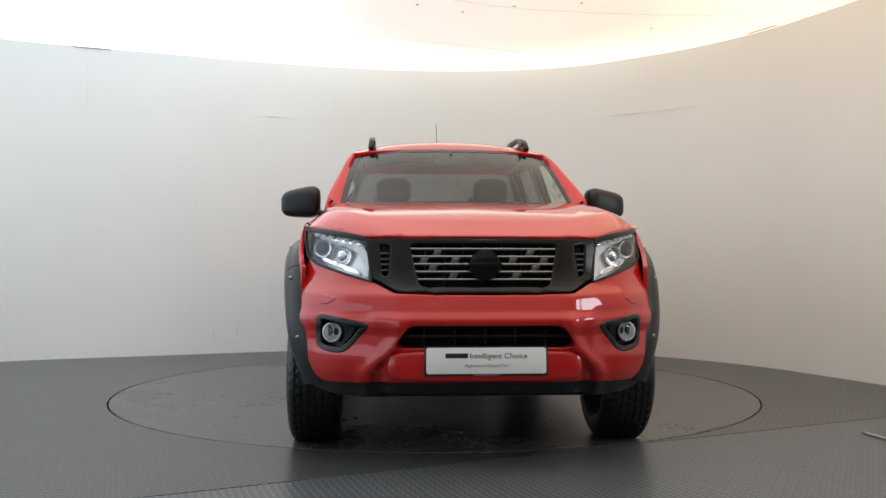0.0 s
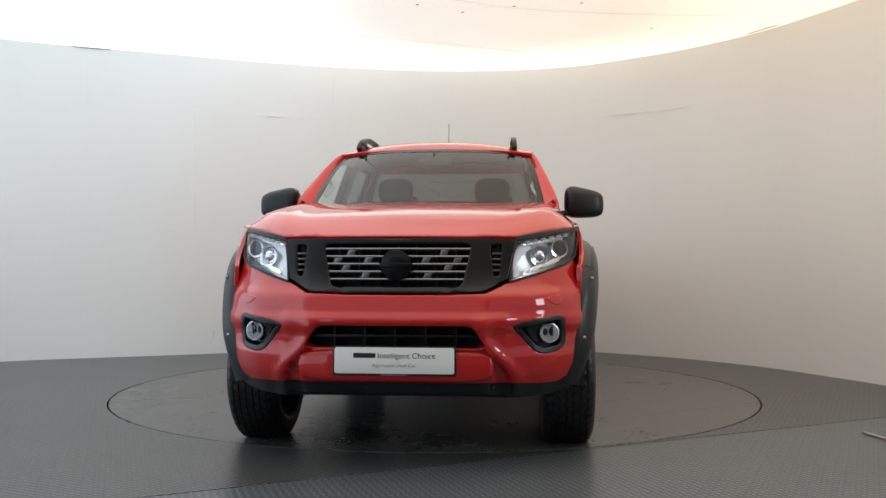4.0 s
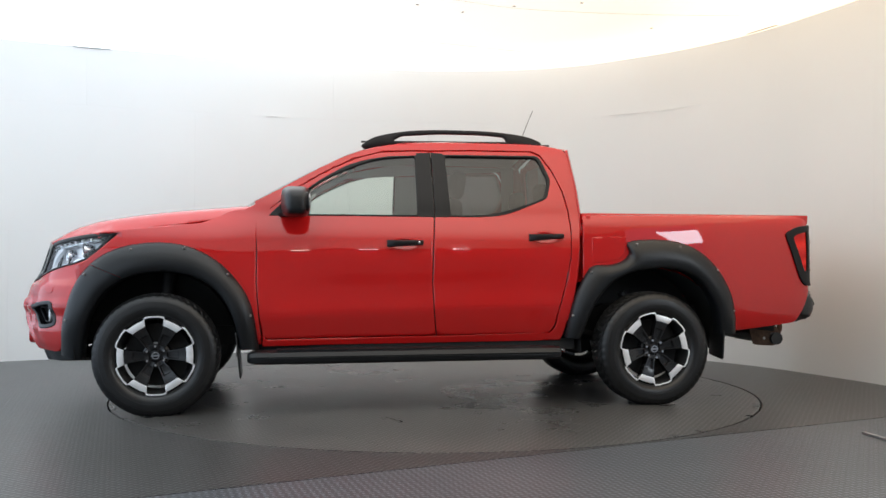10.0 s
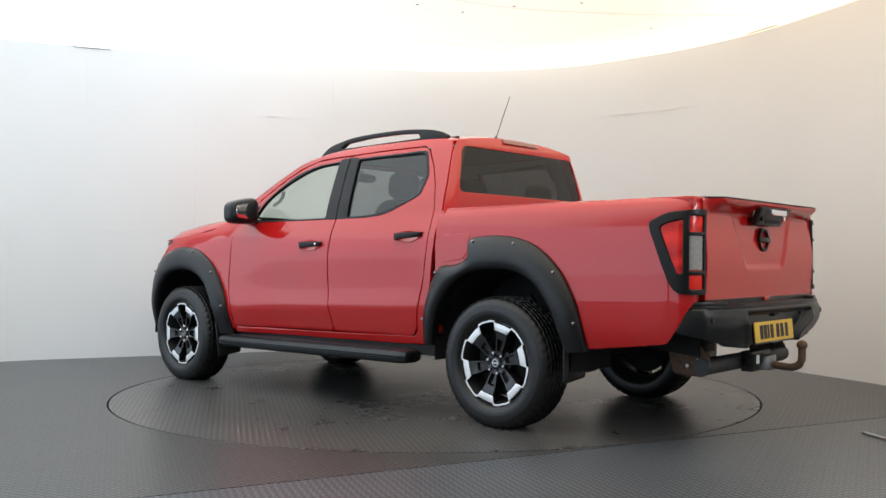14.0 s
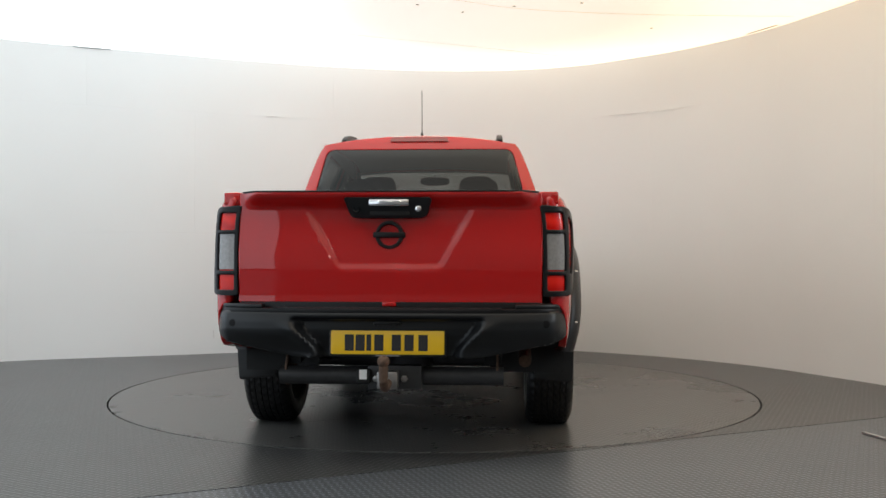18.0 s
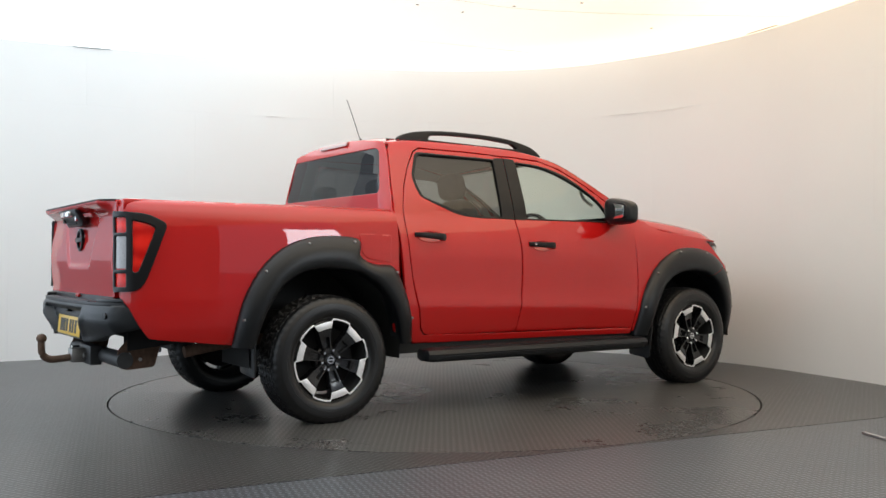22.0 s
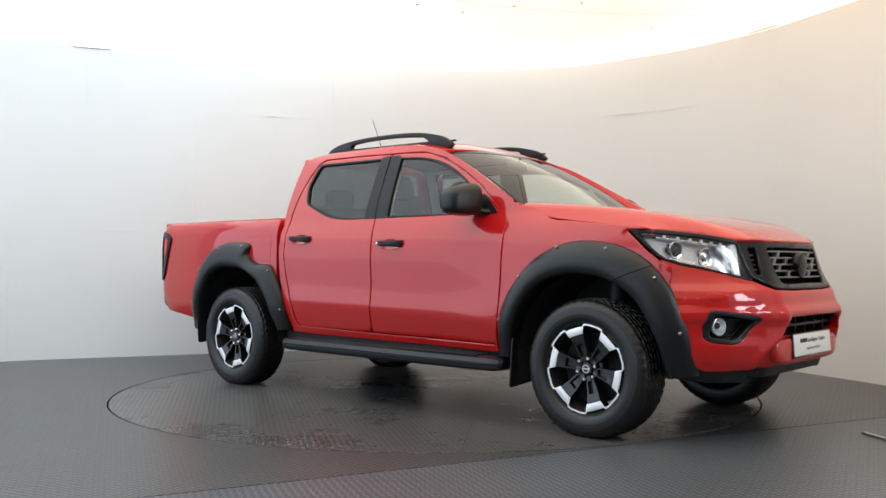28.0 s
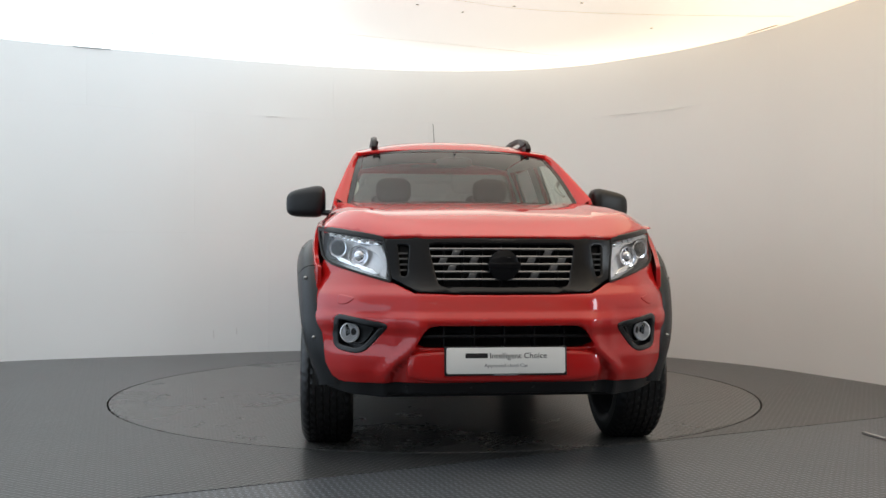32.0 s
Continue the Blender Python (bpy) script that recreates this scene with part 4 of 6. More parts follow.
def wheel_at(x, y, out, turned):
    """A wheel on its hub; out is +1 for the left side, turned the angle of its spokes."""
    w = empty("wheel", truck)
    w.location = (x, y, 0.362)
    bm = bmesh.new()
    half = [(0.0, 0.374), (0.012, 0.374), (0.014, 0.366), (0.020, 0.366), (0.022, 0.374), (0.034, 0.374), (0.046, 0.3735), (0.048, 0.366), (0.054, 0.366), (0.056, 0.373), (0.067, 0.3727), (0.078, 0.372), (0.080, 0.366), (0.085, 0.366), (0.087, 0.371), (0.100, 0.367), (0.112, 0.355),
            (0.120, 0.341), (0.1250, 0.327), (0.1268, 0.326), (0.1285, 0.316), (0.1300, 0.303), (0.1302, 0.290), (0.1286, 0.289), (0.1280, 0.277), (0.1240, 0.264), (0.1175, 0.253), (0.110, 0.246), (0.104, 0.243), (0.09, 0.235)]
    prof = [(-a, r) for a, r in half[::-1]] + half[1:]
    seg = 192
    rows = []
    for k in range(seg):
        c, s = math.cos(2 * math.pi * k / seg), math.sin(2 * math.pi * k / seg)
        row = []
        for a, r in prof:
            slant = k + int(round(a * 110)) + (2 if abs(a) > 0.05 else 0)
            cut = 0.007 if r > 0.3705 and slant % 4 == 0 else (0.006 if 0.350 < r < 0.3705 and abs(a) > 0.09 and (k + (1 if a > 0 else 0)) % 4 == 0 else 0)
            z = max(-0.362, (r - cut) * s)
            row.append((a * out, (r - cut) * c, z))
        rows.append(row)
    vv = grid(bm, rows + [rows[0]])
    bmesh.ops.remove_doubles(bm, verts=bm.verts, dist=1e-5)
    tyre = part("tyre", bm, RUBBER, w, "", 40)
    # rim barrel and lip
    bm = bmesh.new()
    lathe(bm, [(0.10, 0.243), (0.108, 0.246), (0.106, 0.2405), (0.092, 0.232), (0.080, 0.226), (0.05, 0.222), (-0.02, 0.210), (-0.10, 0.232), (-0.11, 0.243), (-0.09, 0.247)], 72)
    bmesh.ops.transform(bm, matrix=Matrix.Diagonal((out, 1, 1, 1)), verts=bm.verts)
    part("rim", bm, DARK, w, "black rim barrel")
    # machined ring: six blocks on the spoke ends, thin arcs over the gaps
    turn0 = radians(turned)
    ring_o, ring_i = [], []
    for k in range(6):
        c = turn0 + k * math.pi / 3
        for a0, ro, ri in ((-16.0, 0.2395, 0.2285), (-13.5, 0.2245, 0.1850), (-6, 0.2230, 0.1825), (6, 0.2230, 0.1825), (13.5, 0.2245, 0.1850), (16.0, 0.2395, 0.2285), (23, 0.2400, 0.2300), (37, 0.2400, 0.2300)):
            a = c + radians(a0)
            ring_o.append((ro * math.cos(a), ro * math.sin(a)))
            ring_i.append((ri * math.cos(a), ri * math.sin(a)))
    slab("machined_face", ring_o, lambda u, v, q: (q * out, u, v), 0.1025, 0.108, ALLOY, w, 0.0012, "bright machined silver rim face", holes=[ring_i])
    for k in range(6):
        c = turn0 + k * math.pi / 3
        rows = []
        for r, hw, q, dip in ((0.040, 0.018, 0.080, 0.0), (0.066, 0.024, 0.084, 0.002), (0.070, 0.025, 0.085, 0.020), (0.112, 0.033, 0.088, 0.022), (0.128, 0.035, 0.090, 0.020), (0.134, 0.036, 0.091, 0.001),
                              (0.178, 0.043, 0.1025, 0.0), (0.184, 0.044, 0.1024, 0.0), (0.222, 0.052, 0.1024, 0.0), (0.226, 0.053, 0.095, 0.0), (0.236, 0.055, 0.090, 0.0)):
            ring = []
            for u, d in ((-hw, -0.06), (-hw, -0.004), (-hw * 0.94, 0.0), (-hw * 0.68, 0.0), (-hw * 0.56, -dip), (hw * 0.56, -dip), (hw * 0.68, 0.0), (hw * 0.94, 0.0), (hw, -0.004), (hw, -0.06)):
                ring.append(((q + d) * out, r * math.cos(c) - u * math.sin(c), r * math.sin(c) + u * math.cos(c)))
            rows.append(ring)
        loft("spoke", rows, ALLOY_BLACK, w, True, True, "", 25)
        bm = bmesh.new()
        a = c + math.pi / 6
        lathe(bm, [(0.045, 0.013), (0.090, 0.0115), (0.097, 0.007), (0.097, 0.0)], 6)
        bmesh.ops.transform(bm, matrix=Matrix.Translation((0, 0.057 * math.cos(a), 0.057 * math.sin(a))) @ Matrix.Diagonal((out, 1, 1, 1)), verts=bm.verts)
        part("wheel_nut", bm, CHROME, w, "chrome wheel nut")
    bm = bmesh.new()
    lathe(bm, [(0.0, 0.085), (0.05, 0.080), (0.06, 0.06), (0.062, 0.038), (0.082, 0.036), (0.09, 0.03), (0.092, 0.0)], 36)
    bmesh.ops.transform(bm, matrix=Matrix.Diagonal((out, 1, 1, 1)), verts=bm.verts)
    part("hub", bm, ALLOY_BLACK, w)
    bm = bmesh.new()
    lathe(bm, [(0.091, 0.022), (0.094, 0.022), (0.094, 0.017), (0.091, 0.017)], 28)
    box(bm, (0.091, -0.024, -0.004), (0.0945, 0.024, 0.004))
    bmesh.ops.transform(bm, matrix=Matrix.Diagonal((out, 1, 1, 1)), verts=bm.verts)
    part("cap_emblem", bm, CHROME, w, "plain silver ring and bar")
    bm = bmesh.new()
    lathe(bm, [(-0.02, 0.19), (0.0, 0.19), (0.0, 0.05), (-0.02, 0.05)], 48)
    bmesh.ops.transform(bm, matrix=Matrix.Diagonal((out, 1, 1, 1)), verts=bm.verts)
    part("brake_disc", bm, DARK, w)
    return w


for sx, yy, angle in ((1, -1.575, 2), (1, 1.575, 14), (-1, -1.575, 12.5), (-1, 1.575, 16)):
    wheel_at(sx * 0.793, yy, sx, angle)


def superform(bm, at, size, e=3.0, nu=20, nv=12, shape=None):
    """A soft block: a superellipsoid, bent by shape."""
    sp = lambda v, p: math.copysign(abs(v) ** p, v)
    rows = []
    for j in range(nv + 1):
        b = -math.pi / 2 + math.pi * j / nv
        row = []
        for i in range(nu):
            a = 2 * math.pi * i / nu
            p = Vector((sp(math.cos(b), 2 / e) * sp(math.cos(a), 2 / e) * size[0], sp(math.cos(b), 2 / e) * sp(math.sin(a), 2 / e) * size[1], sp(math.sin(b), 2 / e) * size[2]))
            if shape:
                p = shape(p)
            row.append(Vector(at) + p)
        rows.append(row)
    grid(bm, rows, True)
    bmesh.ops.remove_doubles(bm, verts=bm.verts, dist=1e-5)
    return bm


# ---- nose of the truck ----
def shrink(pts, k):
    """The outline drawn in by k along its own normals."""
    n = len(pts)
    area = sum(pts[i - 1][0] * pts[i][1] - pts[i][0] * pts[i - 1][1] for i in range(n))
    s = 1 if area > 0 else -1
    out = []
    for i in range(n):
        d = (Vector(pts[(i + 1) % n][:2]) - Vector(pts[i - 1][:2])).normalized()
        out.append((pts[i][0] - d.y * k * s, pts[i][1] + d.x * k * s))
    return out


def both_ways(pts):
    return pts, [(-x, z) for x, z in pts[::-1]]


def smooth_nose(x, z):
    return front(x, z, False)


def nose_end():
    fog = rounded([(0.512, 0.648, 0.03), (0.752, 0.692, 0.04), (0.757, 0.535, 0.04), (0.63, 0.515, 0.05)])
    intake = rounded([(-0.405, 0.548, 0.02), (-0.345, 0.642, 0.05), (0.345, 0.642, 0.05), (0.405, 0.548, 0.02)])
    half = [(0, 0.390), (0.42, 0.388), (0.66, 0.378), (0.735, 0.380), (0.768, 0.400), (0.790, 0.44), (0.818, 0.51), (0.843, 0.60), (0.856, 0.84), (0.83, 0.90), (0.812, 0.945), (0.765, 0.918), (0.62, 0.872), (0.50, 0.838), (0.40, 0.792), (0.2, 0.785), (0, 0.784)]
    outline = half + [(-x, z) for x, z in half[::-1][1:-1]]
    bumper = sheet("front_bumper", outline, nose, RED, truck, holes=[intake, fog, both_ways(fog)[1]], step=0.018, fine=(0.72, 0.87), edge=0.005, depth=0.04)
    # intake: ribs before a dark back
    boxpart("intake_back", (-0.46, -2.32, 0.50), (0.46, -2.30, 0.68), DARK, bumper, 0)
    for x in (-0.27, -0.135, 0, 0.135, 0.27):
        boxpart("intake_rib", (x - 0.004, -2.40, 0.545), (x + 0.004, -2.31, 0.645), SATIN_BLACK, bumper, 0.001)
    boxpart("intake_bar", (-0.40, -2.405, 0.592), (0.40, -2.32, 0.606), SATIN_BLACK, bumper, 0.003)
    bm = bmesh.new()
    superform(bm, (0, -2.385, 0.470), (0.435, 0.050, 0.072), 5.0, 40, 12)
    part("lower_bar", bm, RED, bumper, "red bar across the lower intake", 60)
    # chin
    chin = [(-0.82, 0.42), (-0.70, 0.392), (0, 0.402), (0.70, 0.392), (0.82, 0.42), (0.81, 0.335), (0.70, 0.312), (0.52, 0.306), (0.44, 0.326), (0.2, 0.328), (-0.2, 0.328), (-0.44, 0.326), (-0.52, 0.306), (-0.70, 0.312), (-0.81, 0.335)]
    valance = sheet("chin_strip", chin[::-1], nose, BLACK_PLASTIC, truck, lift=-0.022, step=0.03, edge=0.004, depth=0.05)
    for x in (-0.43, -0.14, 0.14, 0.43):
        bm = bmesh.new()
        lathe(bm, [(-0.006, 0.0), (-0.004, 0.005), (0.004, 0.006)], 8, (x, front(x, 0.36).y + 0.022, 0.366), "y")
        part("clip", bm, DARK_STEEL, valance)
    boxpart("undertray", (-0.55, -2.20, 0.305), (0.55, -1.95, 0.33), DARK, truck, 0.01)

    # fog lamps in their black hollows
    for s in (1, -1):
        pts = fog if s == 1 else both_ways(fog)[1]
        bez = sheet("fog_bezel", shrink(pts, -0.004), nose, BLACK_PLASTIC, bumper, holes=[shrink(pts, 0.020)], step=0.03, edge=0.004, depth=0.05, lift=0.003)
        sheet("fog_hollow", shrink(pts, 0.006), nose, BLACK_PLASTIC, bez, step=0.04, edge=0, depth=0, lift=-0.05)
        sheet("fog_trim", shrink(pts, 0.034), nose, BLACK_GLOSS, bez, holes=[shrink(pts, 0.040)], step=0.03, edge=0.002, depth=0.02, lift=-0.024)
        at = Vector((s * 0.682, -2.225, 0.606))
        m = Matrix.Translation(at) @ pose(0, 0, 0, 0, 0, s * 18)
        bm = bmesh.new()
        lathe(bm, [(0.035, 0.034), (0.0, 0.046), (-0.006, 0.046), (-0.008, 0.041), (0.004, 0.037), (0.03, 0.012), (0.034, 0.0)], 28, (0, 0, 0), "y")
        bmesh.ops.transform(bm, matrix=m, verts=bm.verts)
        fl = part("fog_lamp", bm, LAMP_GREY, bez, "round chrome fog lamp")
        bm = bmesh.new()
        lathe(bm, [(-0.002, 0.040), (-0.010, 0.030), (-0.014, 0.015), (-0.015, 0.0)], 28, (0, 0, 0), "y")
        bmesh.ops.transform(bm, matrix=m, verts=bm.verts)
        part("fog_glass", bm, LENS, bez)
        # tow eye cover
        e = rounded([(0.655, 0.765), (0.735, 0.782), (0.742, 0.735), (0.705, 0.732)], 0.02)
        sheet("washer_cover", e if s == 1 else both_ways(e)[1], nose, RED, bumper, lift=0.003, edge=0.0025, depth=0.004, step=0.02)

    # grille with its black surround
    opening = rounded([(-0.335, 1.006), (0.335, 1.006), (0.292, 0.818), (-0.292, 0.818)], 0.03)
    vent = rounded([(0.418, 1.000), (0.468, 1.004), (0.458, 0.865), (0.432, 0.862)], 0.012)
    sur = [(-0.535, 1.034), (-0.3, 1.036), (0, 1.036), (0.3, 1.036), (0.535, 1.034), (0.498, 0.852), (0.385, 0.796), (0.2, 0.789), (-0.2, 0.789), (-0.385, 0.796), (-0.498, 0.852)]
    grille = sheet("grille", sur[::-1], smooth_nose, BLACK_GLOSS, truck, holes=[opening, vent, both_ways(vent)[1]], lift=0.006, step=0.03, edge=0.006, depth=0.045)
    boxpart("grille_back", (-0.50, -2.265, 0.79), (0.50, -2.25, 1.03), DARK, grille, 0)
    bar = mat("grille_bar", (0.20, 0.20, 0.205), rough=0.28, metal=0.8)
    for z in (0.985, 0.951, 0.917, 0.883, 0.849):
        w = 0.292 + (z - 0.818) * 0.23
        bm = bmesh.new()
        rows = []
        for x in np.linspace(-w, w, 15):
            y = front(x, z, False).y
            rows.append([(x, y + 0.030, z - 0.005), (x, y + 0.004, z - 0.0050), (x, y + 0.001, z), (x, y + 0.004, z + 0.0050), (x, y + 0.030, z + 0.005)])
        loft("grille_slat", rows, bar, grille, True, True, "", 30)
    for z, xs in ((0.968, (-0.21, 0.21)), (0.934, (-0.13, 0.13)), (0.900, (-0.23, 0.23)), (0.866, (-0.14, 0.14)), (0.932, (-0.27, 0.27))):
        for x in xs:
            y = front(x, z, False).y
            slab("grille_link", [(x - 0.022, z - 0.014), (x + 0.010, z - 0.014), (x + 0.022, z + 0.014), (x - 0.010, z + 0.014)], lambda u, v, w, y=y: (u, y + w, v), 0.004, 0.02, bar, grille, 0.001)
    for x in np.linspace(-0.26, 0.26, 7):
        boxpart("grille_rib", (x - 0.003, -2.33, 0.82), (x + 0.003, -2.26, 1.0), SATIN_BLACK, grille, 0)
    for s in (1, -1):
        for z in (0.89, 0.915, 0.94, 0.965):
            y = front(0.447, z, False).y
            boxpart("vent_slat", (s * 0.447 - 0.024, y + 0.008, z - 0.004), (s * 0.447 + 0.024, y + 0.03, z + 0.004), bar, grille, 0.001)
    at = Vector((0, front(0, 0.912, False).y - 0.006, 0.912))
    bm = bmesh.new()
    lathe(bm, [(0.03, 0.066), (-0.008, 0.070), (-0.016, 0.066), (-0.020, 0.056), (-0.024, 0.030), (-0.025, 0.0)], 48, at, "y")
    emblem = part("front_emblem", bm, BLACK_GLOSS, grille, "plain black ring emblem with a crossbar")
    boxpart("emblem_bar", (-0.074, at.y - 0.028, 0.899), (0.074, at.y + 0.004, 0.925), BLACK_GLOSS, emblem, 0.004)

    # headlamps
    lampo = [(0.53, 1.043), (0.62, 1.060), (0.72, 1.080), (0.805, 1.098), (0.836, 1.105), (0.834, 1.05), (0.822, 0.985), (0.806, 0.942), (0.765, 0.914), (0.62, 0.868), (0.498, 0.834), (0.512, 0.94)]
    lampo = rounded(lampo, 0.01, 2)
    for s in (1, -1):
        pts = lampo if s == 1 else both_ways(lampo)[1]
        rim_top = lambda x: 1.043 + (abs(x) - 0.53) * 0.200
        clear = [(x, min(z, rim_top(x) - 0.024)) for x, z in shrink(pts, 0.007)]
        lamp_ = sheet("headlamp", shrink(pts, -0.002), smooth_nose, SATIN_BLACK, truck, holes=[clear], lift=0.008, step=0.025, edge=0.004, depth=0.075, label="headlamp with clear lens and black surround", fine=(0.7, 0.84))
        sheet("lamp_housing", shrink(pts, 0.006), smooth_nose, LAMP_GREY, lamp_, step=0.05, edge=0, depth=0, lift=-0.07)
        sheet("clear_lens", shrink(pts, 0.010), smooth_nose, LENS, lamp_, step=0.03, edge=0, depth=0, lift=-0.001)
        for x, z, r, nm in ((0.735, 0.992, 0.040, "projector"), (0.640, 0.955, 0.044, "reflector_bowl")):
            y = front(x, z, False).y
            m = Matrix.Translation((s * x, y + 0.045 + 0.02, z)) @ pose(0, 0, 0, 0, 0, s * 22)
            bm = bmesh.new()
            lathe(bm, [(0.05, r * 0.75), (-0.005, r * 1.12), (-0.014, r * 1.10), (-0.012, r * 0.92), (0.01, r * 0.80), (0.02, r * 0.5)], 30, (0, 0, 0), "y")
            bmesh.ops.transform(bm, matrix=m, verts=bm.verts)
            part(nm, bm, CHROME, lamp_, "chrome lamp ring")
            bm = bmesh.new()
            lathe(bm, [(0.012, r * 0.82), (0.0, r * 0.74), (-0.010, r * 0.52), (-0.015, r * 0.25), (-0.016, 0.0)], 30, (0, 0, 0), "y")
            bmesh.ops.transform(bm, matrix=m, verts=bm.verts)
            part("lamp_bulb_lens", bm, BLACK_GLOSS if nm == "projector" else CHROME, lamp_)
        # bright reflector blade on the inner side and the strip of daytime lights
        blade = [(0.530, 0.862), (0.560, 0.870), (0.548, 0.925), (0.575, 0.965), (0.610, 0.99), (0.612, 1.015), (0.555, 1.005), (0.526, 0.95)]
        blade = blade if s == 1 else both_ways(blade)[1]
        sheet("light_blade", blade, smooth_nose, PEARL, lamp_, step=0.02, edge=0.003, depth=0.02, lift=-0.025, label="frosted white light blade")
        lower = [(0.575, 0.878), (0.76, 0.932), (0.79, 0.955), (0.77, 0.965), (0.70, 0.935), (0.60, 0.905)]
        lower = lower if s == 1 else both_ways(lower)[1]
        sheet("lower_reflector", lower, smooth_nose, CHROME, lamp_, step=0.02, edge=0.003, depth=0.02, lift=-0.04)
        strip = [(0.56, 1.022), (0.70, 1.048), (0.80, 1.075), (0.80, 1.060), (0.70, 1.030), (0.565, 1.005)]
        strip = strip if s == 1 else both_ways(strip)[1]
        sheet("light_strip", strip, smooth_nose, CHROME, lamp_, step=0.02, edge=0.003, depth=0.02, lift=-0.025)
        for k in range(6):
            x, z = 0.585 + 0.037 * k, 1.017 + 0.0082 * k
            y = front(x, z, False).y
            boxpart("diode", (s * x - 0.011, y + 0.020, z - 0.008), (s * x + 0.011, y + 0.030, z + 0.008), PEARL, lamp_, 0.003)

    # white show plate in its black holder
    tilt = pose(0, -2.440, 0.495, -4, 0, 0)
    pl = boxpart("front_plate", (-0.272, 0.0, -0.066), (0.272, 0.016, 0.063), BLACK_PLASTIC, truck, 0.004, "black holder with a white dealer plate", m=tilt)
    face = slab("plate_face", rounded([(-0.264, -0.057), (0.264, -0.057), (0.264, 0.057), (-0.264, 0.057)], 0.012), lambda u, v, w: tilt @ Vector((u, w, v)), -0.003, 0.002, WHITE_PLATE, pl, 0.001)
    up = tilt @ Matrix.Translation((0, -0.0035, 0)) @ pose(0, 0, 0, 90, 0, 0)
    boxpart("brand_bar", (-0.180, -0.0040, 0.011), (-0.082, -0.0032, 0.032), INK, pl, 0, m=tilt)
    lettering("plate_words", "Intelligent Choice", 0.034, up @ Matrix.Translation((0.054, 0.020, 0)), INK, pl, 0.252, 0.0004)
    lettering("plate_words", "Approved Used Car", 0.022, up @ Matrix.Translation((0, -0.022, 0)), GREY_INK, pl, 0.195, 0.0004)
    boxpart("holder_print", (-0.055, -0.0012, -0.064), (0.055, 0.0, -0.060), GREY_INK, pl, 0, m=tilt)
    return bumper


DARK_STEEL = mat("black_painted_steel", (0.030, 0.030, 0.031), rough=0.5, vary=0.4, scale=25, bump=0.2)
LAMP_GREY = mat("lamp_housing", (0.80, 0.81, 0.83), rough=0.28, metal=0.45, vary=0.12, scale=60)
PEARL = mat("frosted_white", (0.85, 0.87, 0.90), rough=0.25, coat=0.5)
nose_end()


# ---- tail of the truck ----
_ys = np.concatenate([np.linspace(2.45, 2.70, 60), np.linspace(2.70, 2.742, 60)[1:]])
_ss = np.concatenate([[0], np.cumsum(np.hypot(np.diff(_ys), np.diff([BEAM(y) for y in _ys])))])


def corner(s, z):
    """The rear corner of the bed, unrolled."""
    return side(float(np.interp(s, _ss, _ys)), z)


def along(y):
    return float(np.interp(y, _ys, _ss))


